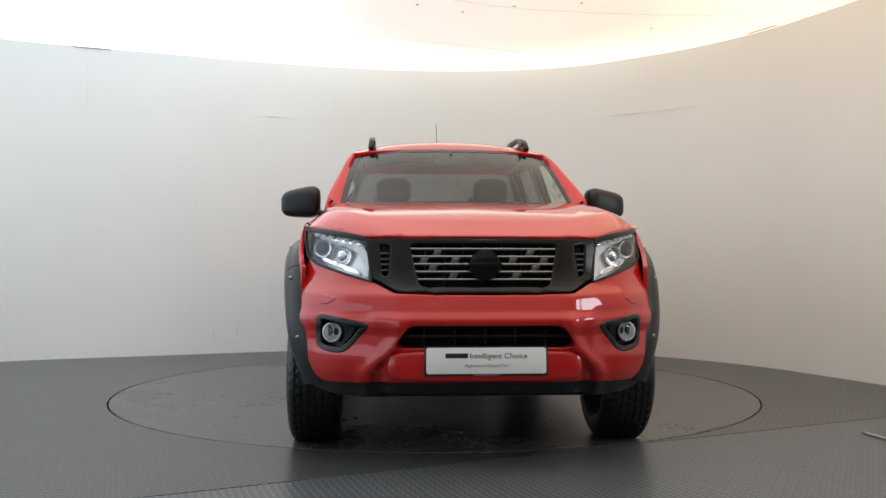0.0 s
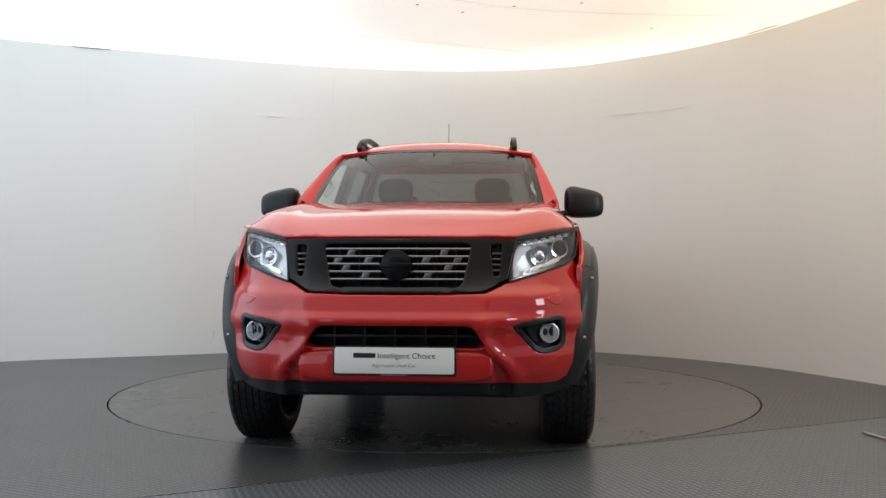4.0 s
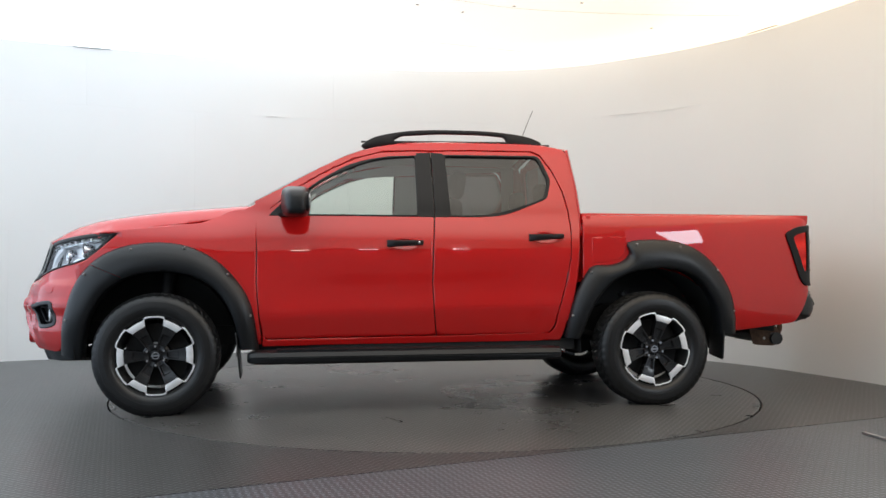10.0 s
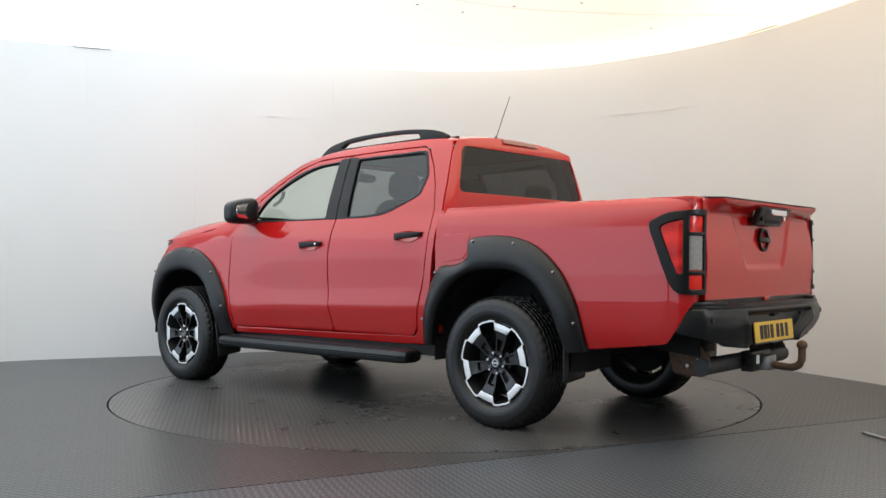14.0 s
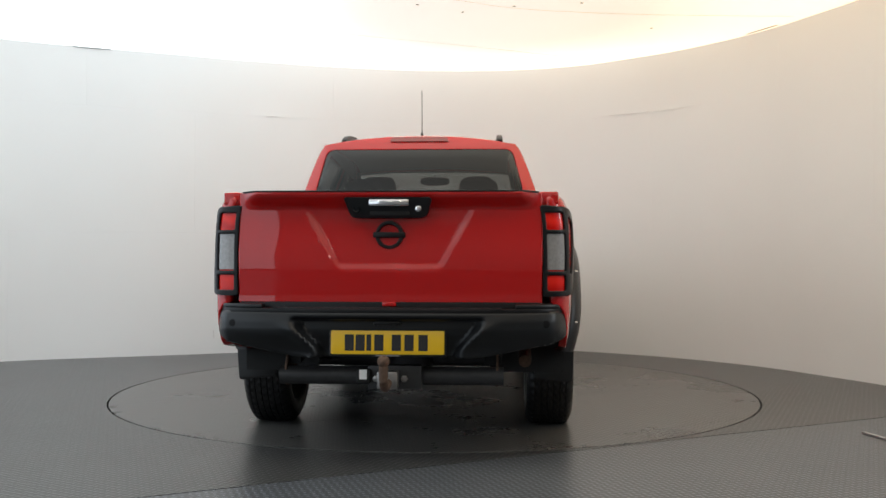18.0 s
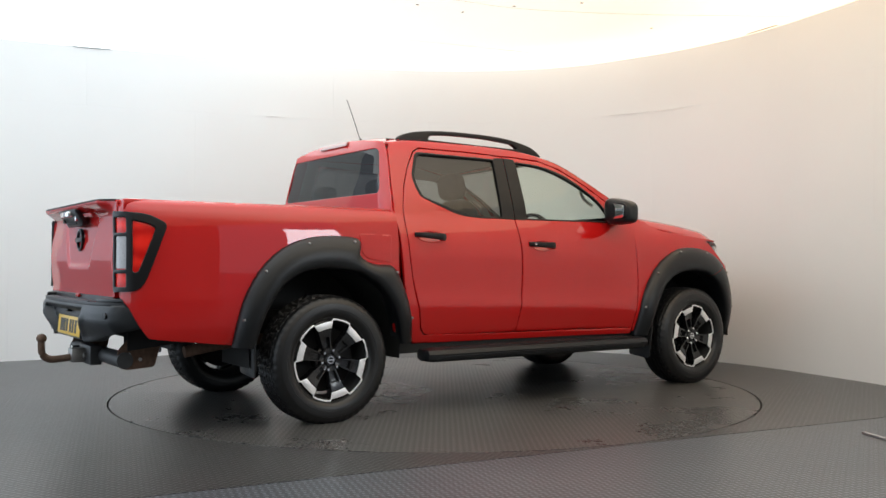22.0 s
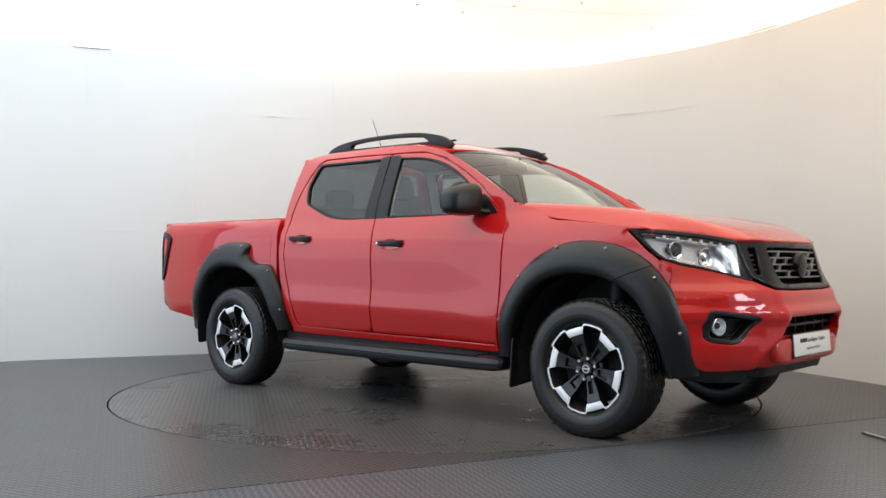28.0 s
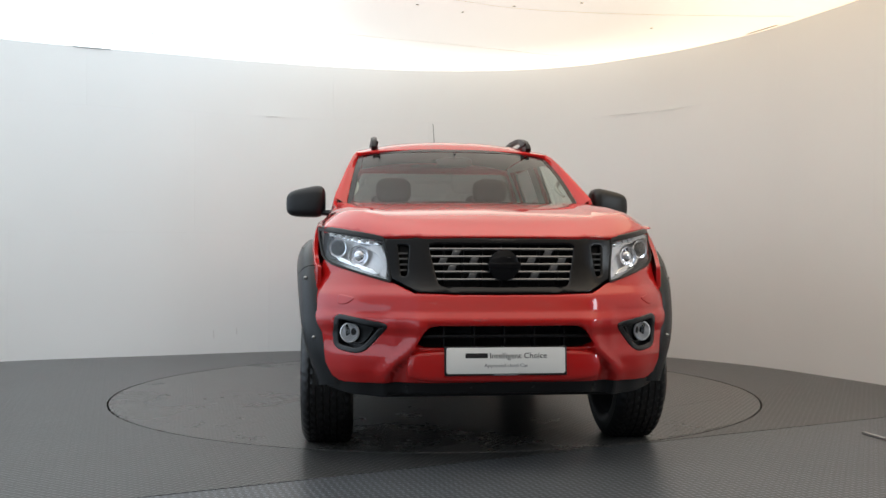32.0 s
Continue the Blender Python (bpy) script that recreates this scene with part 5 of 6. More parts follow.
def tail_end():
    s0, s1, sb = along(2.525), _ss[-1] - 0.004, along(2.705)
    lamp_o = rounded([(s0, 1.120, 0.02), (s0 + 0.09, 1.165, 0.04), (s1, 1.182, 0.012), (s1, 0.775, 0.012), (along(2.665), 0.782, 0.03), (along(2.63), 0.83, 0.05)])
    side_w = rounded([(s0 + 0.052, 1.100), (s0 + 0.085, 1.120), (sb - 0.022, 1.138), (sb - 0.022, 0.872), (along(2.662), 0.872), (along(2.628), 0.96)], 0.012)
    cells = [rounded([(sb + 0.008, a), (s1 - 0.014, a), (s1 - 0.014, b), (sb + 0.008, b)], 0.008) for a, b in ((1.075, 1.155), (0.885, 1.058), (0.795, 0.866))]
    lamps = sheet("tail_lamp", lamp_o, corner, RED_LENS, truck, mirror=True, step=0.03, edge=0.002, depth=0.0, lift=0.002, label="tail lamp with red lens in a black guard")
    sheet("reversing_lens", rounded([(sb + 0.008, 0.890), (s1 - 0.014, 0.890), (s1 - 0.014, 1.058), (sb + 0.008, 1.058)], 0.008), corner, CLEAR_LENS, lamps, mirror=True, step=0.03, edge=0.002, depth=0, lift=0.005, label="clear reversing lens")
    sheet("lamp_guard", shrink(lamp_o, -0.008), corner, SATIN_BLACK, lamps, holes=[side_w] + cells, mirror=True, step=0.025, edge=0.004, depth=0.012, lift=0.014, label="black plastic lamp guard")

    # dark sill between tailgate and bumper
    boxpart("rear_sill", (-0.70, 2.66, 0.66), (0.70, 2.752, 0.742), SATIN_BLACK, truck, 0.006)
    boxpart("latch", (-0.035, 2.752, 0.722), (0.03, 2.768, 0.742), RED, truck, 0.004)

    # bumper with a step and a hollow for the plate
    def skin(x, z):
        a = abs(x)
        y = 2.858 - 0.10 * (a / 0.81) ** 4 - 0.11 * max(0, (a - 0.745) / 0.09) ** 2
        y -= 0.05 * ramp(0.62, 0.50, z)
        y -= 0.012 * ramp(0.665, 0.69, z)
        w = 0.285 + 0.11 * ramp(0.50, 0.66, z)
        y -= 0.055 * ramp(w + 0.055, w, a) * ramp(0.672, 0.655, z)
        y += 0.012 * math.exp(-((a - w - 0.06) / 0.04) ** 2) * ramp(0.66, 0.62, z)
        return Vector((x, y, z))
    out = rounded([(-0.828, 0.700, 0.02), (0.828, 0.700, 0.02), (0.836, 0.575, 0.03), (0.72, 0.540, 0.06), (0.40, 0.487, 0.05), (-0.40, 0.487, 0.05), (-0.72, 0.540, 0.06), (-0.836, 0.575, 0.03)])
    bumper = sheet("rear_bumper", out, skin, BLACK_PLASTIC, truck, step=0.02, edge=0.008, depth=0.07, flip=True, fine=(0.25, 0.5), label="black plastic rear bumper with a step")
    top = [(-0.82, 2.62), (-0.82, 2.78 - 0.12)] + [(x, skin(x, 0.695).y - 0.004) for x in np.linspace(-0.80, 0.80, 25)] + [(0.82, 2.66), (0.82, 2.62), (0.70, 2.66), (-0.70, 2.66)]
    slab("bumper_step", top, lambda u, v, w: (u, v, w), 0.690, 0.714, SATIN_BLACK, bumper, 0.004)
    for s in (1, -1):
        box_ = [(s * x, y) for x, y in ((0.58, 2.665), (0.58, skin(0.58, 0.695).y - 0.012), (0.68, skin(0.68, 0.695).y - 0.012), (0.76, skin(0.76, 0.695).y - 0.014), (0.808, 2.70), (0.812, 2.665))]
        slab("corner_pad", box_ if s < 0 else box_[::-1], lambda u, v, w: (u, v, w), 0.712, 0.734, BLACK_PLASTIC, bumper, 0.006)
    for k in range(5):
        boxpart("tread_rib", (-0.52, 2.765 + 0.015 * k, 0.712), (0.52, 2.771 + 0.015 * k, 0.7175), BLACK_PLASTIC, bumper, 0.001)
    for s in (1, -1):
        for x, z in ((0.72, 0.645), (0.40, 0.648)):
            bm = bmesh.new()
            lathe(bm, [(-0.02, 0.017), (0.003, 0.017), (0.004, 0.012), (0.004, 0.0)], 20, (s * x, skin(x, z).y, z), "y")
            part("parking_sensor", bm, SATIN_BLACK, bumper)
    # number plate: plain bars stand for its characters
    tilt = pose(0, 2.806, 0.557, 5, 0, 0)
    pl = slab("rear_plate", rounded([(-0.268, -0.062), (0.268, -0.062), (0.268, 0.06), (-0.268, 0.06)], 0.01), lambda u, v, w: tilt @ Vector((u, w, v)), -0.012, 0.0, BLACK_PLASTIC, truck, 0.002, "yellow rear plate with dark bars")
    slab("plate_face", rounded([(-0.260, -0.052), (0.260, -0.052), (0.260, 0.056), (-0.260, 0.056)], 0.008), lambda u, v, w: tilt @ Vector((u, w, v)), 0.0, 0.003, YELLOW_PLATE, pl, 0.001)
    for a in (-0.196, -0.146, -0.096, -0.060, 0.020, 0.078, 0.142):
        b = a + (0.022 if a == -0.096 else 0.042)
        boxpart("plate_bar", (-b, 0.0028, -0.036), (-a, 0.0042, 0.038), INK, pl, 0, m=tilt)
    boxpart("plate_print", (-0.055, 0.0, -0.060), (0.055, 0.0012, -0.055), GREY_INK, pl, 0, m=tilt)
    boxpart("plate_lamp", (-0.06, 2.80, 0.640), (0.06, 2.83, 0.655), SATIN_BLACK, bumper, 0.003)

    # tailgate fittings
    hs = rounded([(-0.205, 1.222, 0.02), (0.205, 1.222, 0.02), (0.175, 1.128, 0.03), (-0.175, 1.128, 0.03)])
    hb = slab("tailgate_handle", hs, lambda u, v, w: (u, 2.752 + 0.05 * ramp(1.165, 1.225, v) + w, v), 0.0, 0.03, BLACK_PLASTIC, tailgate, 0.006, "black tailgate handle recess")
    boxpart("grip", (-0.10, 2.795, 1.180), (0.085, 2.842, 1.212), CHROME, hb, 0.008, "bright chrome grip")
    boxpart("grip_slot", (-0.10, 2.775, 1.140), (0.085, 2.798, 1.178), DARK, hb, 0.004)
    bm = bmesh.new()
    lathe(bm, [(-0.01, 0.014), (0.010, 0.014), (0.012, 0.009), (0.012, 0.0)], 20, (-0.14, 2.80, 1.17), "y")
    part("lock", bm, CHROME, hb, "round chrome lock")
    bm = bmesh.new()
    lathe(bm, [(-0.005, 0.016), (0.008, 0.016), (0.002, 0.010), (-0.004, 0.0)], 20, (0.145, 2.80, 1.165), "y")
    part("camera_eye", bm, BLACK_GLOSS, hb)
    bm = bmesh.new()
    lathe(bm, [(0.0, 0.066), (0.014, 0.064), (0.016, 0.058), (0.014, 0.050), (0.0, 0.048)], 40, (0, 2.741, 1.052), "y")
    em = part("rear_emblem", bm, SATIN_BLACK, tailgate, "plain black ring emblem with a crossbar")
    boxpart("emblem_bar", (-0.074, 2.741, 1.039), (0.074, 2.760, 1.065), SATIN_BLACK, em, 0.004)

    # tow bar
    tube("tow_beam", [(-0.53, 2.637, 0.389), (-0.50, 2.637, 0.389), (0.50, 2.637, 0.389), (0.53, 2.637, 0.389)], 0.044, DARK_STEEL, truck, 20, "black painted round steel tow beam")
    bar = boxpart("tow_block", (-0.15, 2.66, 0.335), (0.10, 2.725, 0.445), DARK_STEEL, truck, 0.005, "dark steel tow bar block")
    for s in (1, -1):
        slab("tow_bracket", rounded([(2.42, 0.53), (2.60, 0.52), (2.672, 0.44), (2.665, 0.35), (2.62, 0.335), (2.47, 0.345)], 0.02), lambda u, v, w, s=s: (s * 0.50 + w, u, v), -0.006, 0.006, RUST, bar, 0.002, "rusty steel tow bracket")
        for y, z in ((2.61, 0.37), (2.61, 0.42), (2.55, 0.39)):
            bm = bmesh.new()
            lathe(bm, [(-0.011, 0.0), (-0.011, 0.010), (0.011, 0.010), (0.011, 0.0)], 8, (s * 0.50, y, z))
            part("bolt", bm, STEEL, bar)
    boxpart("ball_mount", (-0.045, 2.715, 0.345), (0.05, 2.80, 0.425), STEEL, bar, 0.006, "worn steel ball mount")
    for x in (-0.07, 0.06):
        bm = bmesh.new()
        lathe(bm, [(0.0, 0.017), (0.018, 0.017), (0.02, 0.013), (0.02, 0.0)], 6, (x, 2.725, 0.385), "y")
        part("bolt", bm, STEEL, bar)
    path = smooth([(0, 2.79, 0.375), (0, 2.85, 0.368), (0, 2.91, 0.368), (0, 2.948, 0.395), (0, 2.955, 0.44), (0, 2.955, 0.47)], 5)
    tube("swan_neck", path, 0.020, RUST, bar, 12, "rusty swan neck")
    bm = bmesh.new()
    bmesh.ops.create_uvsphere(bm, u_segments=20, v_segments=12, radius=0.028, matrix=Matrix.Translation((0, 2.955, 0.488)))
    part("tow_ball", bm, RUST, bar, "brown rusted tow ball")
    boxpart("tow_socket", (0.085, 2.70, 0.365), (0.15, 2.76, 0.43), DARK, bar, 0.012)
    boxpart("tow_tag", (0.10, 2.762, 0.385), (0.135, 2.765, 0.43), WHITE_PLATE, bar, 0)


CLEAR_LENS = mat("clear_white_lens", (0.26, 0.25, 0.245), rough=0.12, coat=1.0, vary=0.3, scale=70)
tail_end()


# ---- fittings along the sides, roof and underneath ----
def fittings():
    for s, df, dr in ((1, doors_f[0], doors_r[0]), (-1, doors_f[1], doors_r[1])):
        # door mirrors: shell, glass, lamp strip, foot
        bm = bmesh.new()
        superform(bm, (0, 0, 0), (0.120, 0.082, 0.090), 3.9, 28, 16, lambda p: Vector((p.x, p.y * (1 - 0.25 * p.x / 0.118) + 0.03 * p.x, p.z * (1 - 0.16 * p.x / 0.118) - 0.09 * p.x)))
        bmesh.ops.transform(bm, matrix=Matrix.Translation((s * 0.950, -0.745, 1.292)) @ Matrix.Diagonal((s, 1, 1, 1)), verts=bm.verts)
        shell = part("door_mirror", bm, BLACK_PLASTIC, df, "black door mirror", 60)
        slab("mirror_glass", rounded([(0.86, 1.235), (1.035, 1.245), (1.035, 1.335), (0.87, 1.355)], 0.025), lambda u, v, w: (s * u, -0.668 + w, v), 0.0, 0.004, MIRROR, shell, 0.001, "mirror glass")
        slab("mirror_rim", rounded([(0.848, 1.225), (1.05, 1.232), (1.05, 1.345), (0.858, 1.368)], 0.035), lambda u, v, w: (s * u, -0.672 + w, v), -0.03, 0.0, SATIN_BLACK, shell, 0.003)
        slab("turn_signal", rounded([(0.94, 1.300), (1.058, 1.292), (1.055, 1.283), (0.94, 1.289)], 0.003), lambda u, v, w: (s * u, -0.822 + 0.5 * max(0, u - 0.98) + w, v), -0.004, 0.012, CLEAR_LENS, shell, 0.001)
        rows = []
        for t in np.linspace(0, 1, 6):
            c = Vector((0.795 + 0.10 * t, -0.80 + 0.05 * t, 1.222 + 0.012 * t))
            rows.append([(s * (c.x), c.y + dy * (1 - 0.3 * t), c.z + dz * (1 - 0.2 * t)) for dy, dz in ((-0.05, -0.016), (0.05, -0.016), (0.06, 0.0), (0.05, 0.018), (-0.05, 0.018), (-0.06, 0.0))])
        loft("mirror_foot", rows, SATIN_BLACK, shell, True, True)
        sheet("mirror_sail", rounded([(-0.915, 1.215), (-0.79, 1.215), (-0.745, 1.345), (-0.80, 1.33)], 0.01), lambda y, z: Vector((s * side_x(y, z), y, z)), SATIN_BLACK, df, lift=0.004, edge=0.002, depth=0.01, flip=(s < 0))
        # handles over dished cups
        for door, y0, z0, tilt in ((df, -0.065, 1.047, 0.02), (dr, 0.855, 1.092, 0.035)):
            rows = []
            for t in np.linspace(-1, 1, 17):
                y = y0 + 0.115 * t
                lift = 0.006 + 0.030 * (1 - abs(t) ** 4)
                hh = 0.019 - 0.004 * t
                z = z0 + tilt * 0.115 * t * 1.5
                x = side_x(y, z)
                rows.append([(s * (x + lift + dx * 1.0), y, z + dz) for dx, dz in ((-0.008, -hh), (0.004, -hh * 0.8), (0.009, 0), (0.004, hh * 0.8), (-0.008, hh), (-0.010, 0))])
            h = loft("door_handle", rows, SATIN_BLACK, door, True, True, "black door handle", 50)
            cup = [(p[0], p[1]) for p in circle2(y0 - 0.005, z0 - 0.006, 0.098, 28, 0.036)]
            sheet("handle_cup", cup, lambda y, z: Vector((s * (side_x(y, z) - 0.018 * max(0, 1 - ((y - y0 + 0.005) / 0.098) ** 2 - ((z - z0 + 0.006) / 0.036) ** 2)), y, z)), RED, door, lift=0.0025, edge=0.002, depth=0.003, step=0.012, flip=(s < 0))
            if y0 < 0:
                bm = bmesh.new()
                lathe(bm, [(0.0, 0.008), (0.004, 0.008), (0.005, 0.004), (0.005, 0.0)], 12)
                bmesh.ops.transform(bm, matrix=Matrix.Translation((s * (side_x(0, z0) + 0.035), y0 + 0.085, z0 + 0.003)) @ Matrix.Diagonal((s, 1, 1, 1)), verts=bm.verts)
                part("key_lock", bm, CHROME, h, "chrome lock")
        # roof rail: an arched plank on two feet
        up = [(p.x, p.y) for p in smooth([(-0.325, 1.698), (-0.275, 1.736), (-0.20, 1.768), (-0.02, 1.802), (0.20, 1.815), (0.50, 1.814), (0.72, 1.797), (0.84, 1.772), (0.905, 1.742)], 5)]
        gap = rounded([(-0.11, 1.735, 0.01), (-0.055, 1.768, 0.02), (0.20, 1.788, 0.1), (0.50, 1.787, 0.1), (0.645, 1.775, 0.015), (0.665, 1.745, 0.01)], 0.02)
        outline = up + [(0.90, 1.712), (0.66, 1.722), (-0.10, 1.712), (-0.22, 1.693), (-0.300, 1.676)]
        slab("roof_rail", outline, lambda u, v, w: (s * (0.522 - 0.35 * max(0, v - 1.70) * 0.2 + w), u, v), -0.018, 0.02, SATIN_BLACK, truck, 0.007, "black roof rail", holes=[gap])
        # side step with ribbed tread
        rows = []
        prof = [(0.79, 0.345), (0.80, 0.372), (0.82, 0.383), (0.92, 0.385), (0.945, 0.375), (0.957, 0.350), (0.952, 0.318), (0.93, 0.302), (0.84, 0.300), (0.80, 0.315)]
        for y, k in ((-1.035, 0.55), (-1.02, 0.80), (-0.98, 0.97), (-0.93, 1.0), (0.86, 1.0), (0.90, 0.97), (0.925, 0.85), (0.935, 0.6)):
            dz = 0.008 * (y + 1) / 1.9
            rows.append([(s * (0.87 + (x - 0.87) * k), y, 0.344 + (z - 0.344) * k + dz) for x, z in prof])
        st = loft("side_step", rows, BLACK_PLASTIC, truck, True, True, "black side step with ribbed tread", 30)
        for x in (0.825, 0.845, 0.865, 0.885, 0.905, 0.925):
            boxpart("tread_rib", (s * x - 0.006, -0.86, 0.383), (s * x + 0.006, 0.80, 0.393), SATIN_BLACK, st, 0.002)
        bm = bmesh.new()
        box(bm, (s * 0.958 - 0.006, -0.92, 0.338), (s * 0.958 + 0.006, 0.86, 0.346), 0.002)
        part("step_edge", bm, SATIN_BLACK, st)
        for y in (-0.7, 0.0, 0.7):
            boxpart("step_bracket", (min(s * 0.50, s * 0.82), y - 0.03, 0.335), (max(s * 0.50, s * 0.82), y + 0.03, 0.36), DARK, st, 0.004)
        # mud flaps
        for y, z0, z1 in ((-1.075, 0.215, 0.50), (2.045, 0.285, 0.58)):
            slab("mud_flap", rounded([(0.70, z0 + 0.02), (0.90, z0), (0.915, z1), (0.70, z1)], 0.02), lambda u, v, w: (s * u, y + w - 0.10 * (v - z0) * (1 if y < 0 else -0.35), v), -0.005, 0.005, RUBBER, truck, 0.002, "black rubber mud flap")
        # fuel flap
        fu = rounded([(1.155, 1.092), (1.39, 1.095), (1.375, 1.04), (1.37, 0.985), (1.33, 0.945), (1.16, 0.925)], 0.02)
        sheet("fuel_flap" if s == 1 else "bed_plate", fu, lambda y, z: Vector((s * side_x(y, z), y, z)), RED, truck, lift=0.003, edge=0.0025, depth=0.004, flip=(s < 0), step=0.03)

    # aerial
    base = Vector((0.0, 0.872, 1.742))
    bm = bmesh.new()
    lathe(bm, [(0.0, 0.022), (0.02, 0.016), (0.05, 0.006), (0.055, 0.0)], 16, base, "z")
    ant = part("aerial", bm, SATIN_BLACK, truck, "black whip aerial")
    tube("whip", [base + Vector((0, 0, 0.03)), (-0.005, 0.935, 1.93), (-0.008, 0.988, 2.055)], [0.0035, 0.0025, 0.0022], SATIN_BLACK, ant, 6)
    # roof joint covers
    for s in (1, -1):
        boxpart("roof_joint", (s * 0.50 - 0.006, -0.32, 1.722), (s * 0.50 + 0.006, 0.97, 1.734), SATIN_BLACK, truck, 0.001)
    # wipers
    for x0, x1 in ((-0.12, -0.60), (0.42, -0.02)):
        pts = [screen_at(x0 + (x1 - x0) * t, -0.02 + 0.02 * t) + Vector((0, -0.010, 0.006)) for t in np.linspace(0, 1, 7)]
        tube("wiper", pts, [0.009, 0.008, 0.007, 0.007, 0.006, 0.005, 0.004], SATIN_BLACK, truck, 6)


def cabin():
    """Seats, dash, wheel and linings, as seen through the glass."""
    lining = lambda k: (lambda y, z: Vector((side_x(y, z) - k, y, z)))
    sheet("door_lining", [(-0.95, 0.44), (1.03, 0.45), (1.03, 1.20), (0.9, 1.32), (0.6, 1.215), (-0.90, 1.20)], lining(0.055), TRIM, truck, mirror=True, step=0.12, edge=0, depth=0)
    sheet("pillar_lining", [(0.03, 1.20), (0.03, 1.60), (0.20, 1.61), (0.22, 1.20)], lining(0.05), BEIGE, truck, mirror=True, step=0.1, edge=0, depth=0)
    sheet("pillar_lining", [(-0.98, 1.23), (-0.94, 1.23), (-0.70, 1.395), (-0.52, 1.50), (-0.35, 1.585), (0.98, 1.66), (0.98, 1.685), (0.0, 1.69), (-0.35, 1.625), (-0.57, 1.52), (-0.80, 1.40)], lining(0.03), BEIGE, truck, mirror=True, step=0.1, edge=0, depth=0)
    sheet("pillar_lining", [(0.93, 1.2), (1.03, 1.2), (0.98, 1.66), (0.88, 1.66)], lining(0.04), BEIGE, truck, mirror=True, step=0.1, edge=0, depth=0)
    hl = [(0.59, -0.31), (0.59, 0.96), (-0.59, 0.96), (-0.59, -0.31)]
    sheet("headlining", hl, roof_at, HEADLINING, truck, step=0.15, edge=0, depth=0, lift=-0.03)
    boxpart("cabin_floor", (-0.79, -1.0, 0.36), (0.79, 1.06, 0.43), DARK, truck, 0)
    boxpart("bulkhead", (-0.78, -1.06, 0.45), (0.78, -1.02, 1.20), DARK, truck, 0)
    boxpart("cab_rear_wall", (-0.74, 1.03, 0.45), (0.74, 1.06, 1.33), TRIM, truck, 0)
    # dash
    rows = []
    for x in np.linspace(-0.73, 0.73, 13):
        k = 0.03 * math.cos(math.pi * x / 1.46) + (0.035 * math.exp(-((x + 0.36) / 0.17) ** 2))
        rows.append([(x, -1.02, 0.95), (x, -1.02, 1.215), (x, -0.85, 1.215 + k * 0.5), (x, -0.68, 1.19 + k), (x, -0.60, 1.14 + k), (x, -0.58, 1.05), (x, -0.66, 0.85)])
    loft("dashboard", rows, TRIM, truck, True, True, "", 40)
    # steering wheel on the right-hand side
    c = Matrix.Translation((-0.36, -0.47, 1.115)) @ pose(0, 0, 0, 65, 0, 0)
    ring = [c @ Vector((0.185 * math.cos(a), 0.185 * math.sin(a), 0)) for a in np.linspace(0, 2 * math.pi, 33)]
    sw = tube("steering_wheel", ring, 0.015, SATIN_BLACK, truck, 8, "", False)
    boxpart("wheel_hub", (-0.18, -0.055, -0.02), (0.18, 0.03, 0.012), SATIN_BLACK, sw, 0.012, m=c)
    tube("column", [(-0.36, -0.48, 1.10), (-0.36, -0.70, 1.02)], 0.035, SATIN_BLACK, sw, 8)
    # seats
    for x in (0.36, -0.36):
        bm = bmesh.new()
        superform(bm, (x, -0.02, 0.74), (0.25, 0.26, 0.10), 4)
        seat = part("front_seat", bm, CLOTH, truck, "black cloth front seat", 60)
        bm = bmesh.new()
        superform(bm, (0, 0, 0), (0.24, 0.075, 0.31), 4, 24, 14, lambda p: Vector((p.x * (1 - 0.18 * max(0, p.z) / 0.31), p.y, p.z)))
        bmesh.ops.transform(bm, matrix=Matrix.Translation((x, 0.25, 1.06)) @ pose(0, 0, 0, -14, 0, 0), verts=bm.verts)
        part("backrest", bm, CLOTH, seat, "", 60)
        bm = bmesh.new()
        superform(bm, (0, 0, 0), (0.13, 0.055, 0.095), 3.2)
        bmesh.ops.transform(bm, matrix=Matrix.Translation((x, 0.345, 1.455)) @ pose(0, 0, 0, -10, 0, 0), verts=bm.verts)
        part("headrest", bm, CLOTH, seat, "", 60)
        for dx in (-0.05, 0.05):
            tube("headrest_post", [(x + dx, 0.325, 1.33), (x + dx, 0.342, 1.40)], 0.006, CHROME, seat, 6)
        boxpart("seat_base", (x - 0.2, -0.2, 0.47), (x + 0.2, 0.2, 0.66), DARK, seat, 0.01)
    bm = bmesh.new()
    superform(bm, (0, 0.68, 0.76), (0.66, 0.24, 0.09), 5)
    bench = part("rear_seat", bm, CLOTH, truck, "black cloth rear bench", 60)
    bm = bmesh.new()
    superform(bm, (0, 0, 0), (0.66, 0.07, 0.28), 5)
    bmesh.ops.transform(bm, matrix=Matrix.Translation((0, 0.94, 1.06)) @ pose(0, 0, 0, -8, 0, 0), verts=bm.verts)
    part("backrest", bm, CLOTH, bench, "", 60)
    for x in (0.38, -0.38):
        bm = bmesh.new()
        superform(bm, (x, 0.955, 1.40), (0.13, 0.05, 0.075), 3.2)
        part("headrest", bm, CLOTH, bench, "", 60)
    # rear-view mirror and grab handles
    bm = bmesh.new()
    superform(bm, (0, -0.44, 1.585), (0.12, 0.025, 0.035), 3)
    part("inner_mirror", bm, SATIN_BLACK, truck, "", 60)
    tube("mirror_stem", [(0, -0.46, 1.60), (0, -0.47, 1.64)], 0.008, SATIN_BLACK, truck, 6)
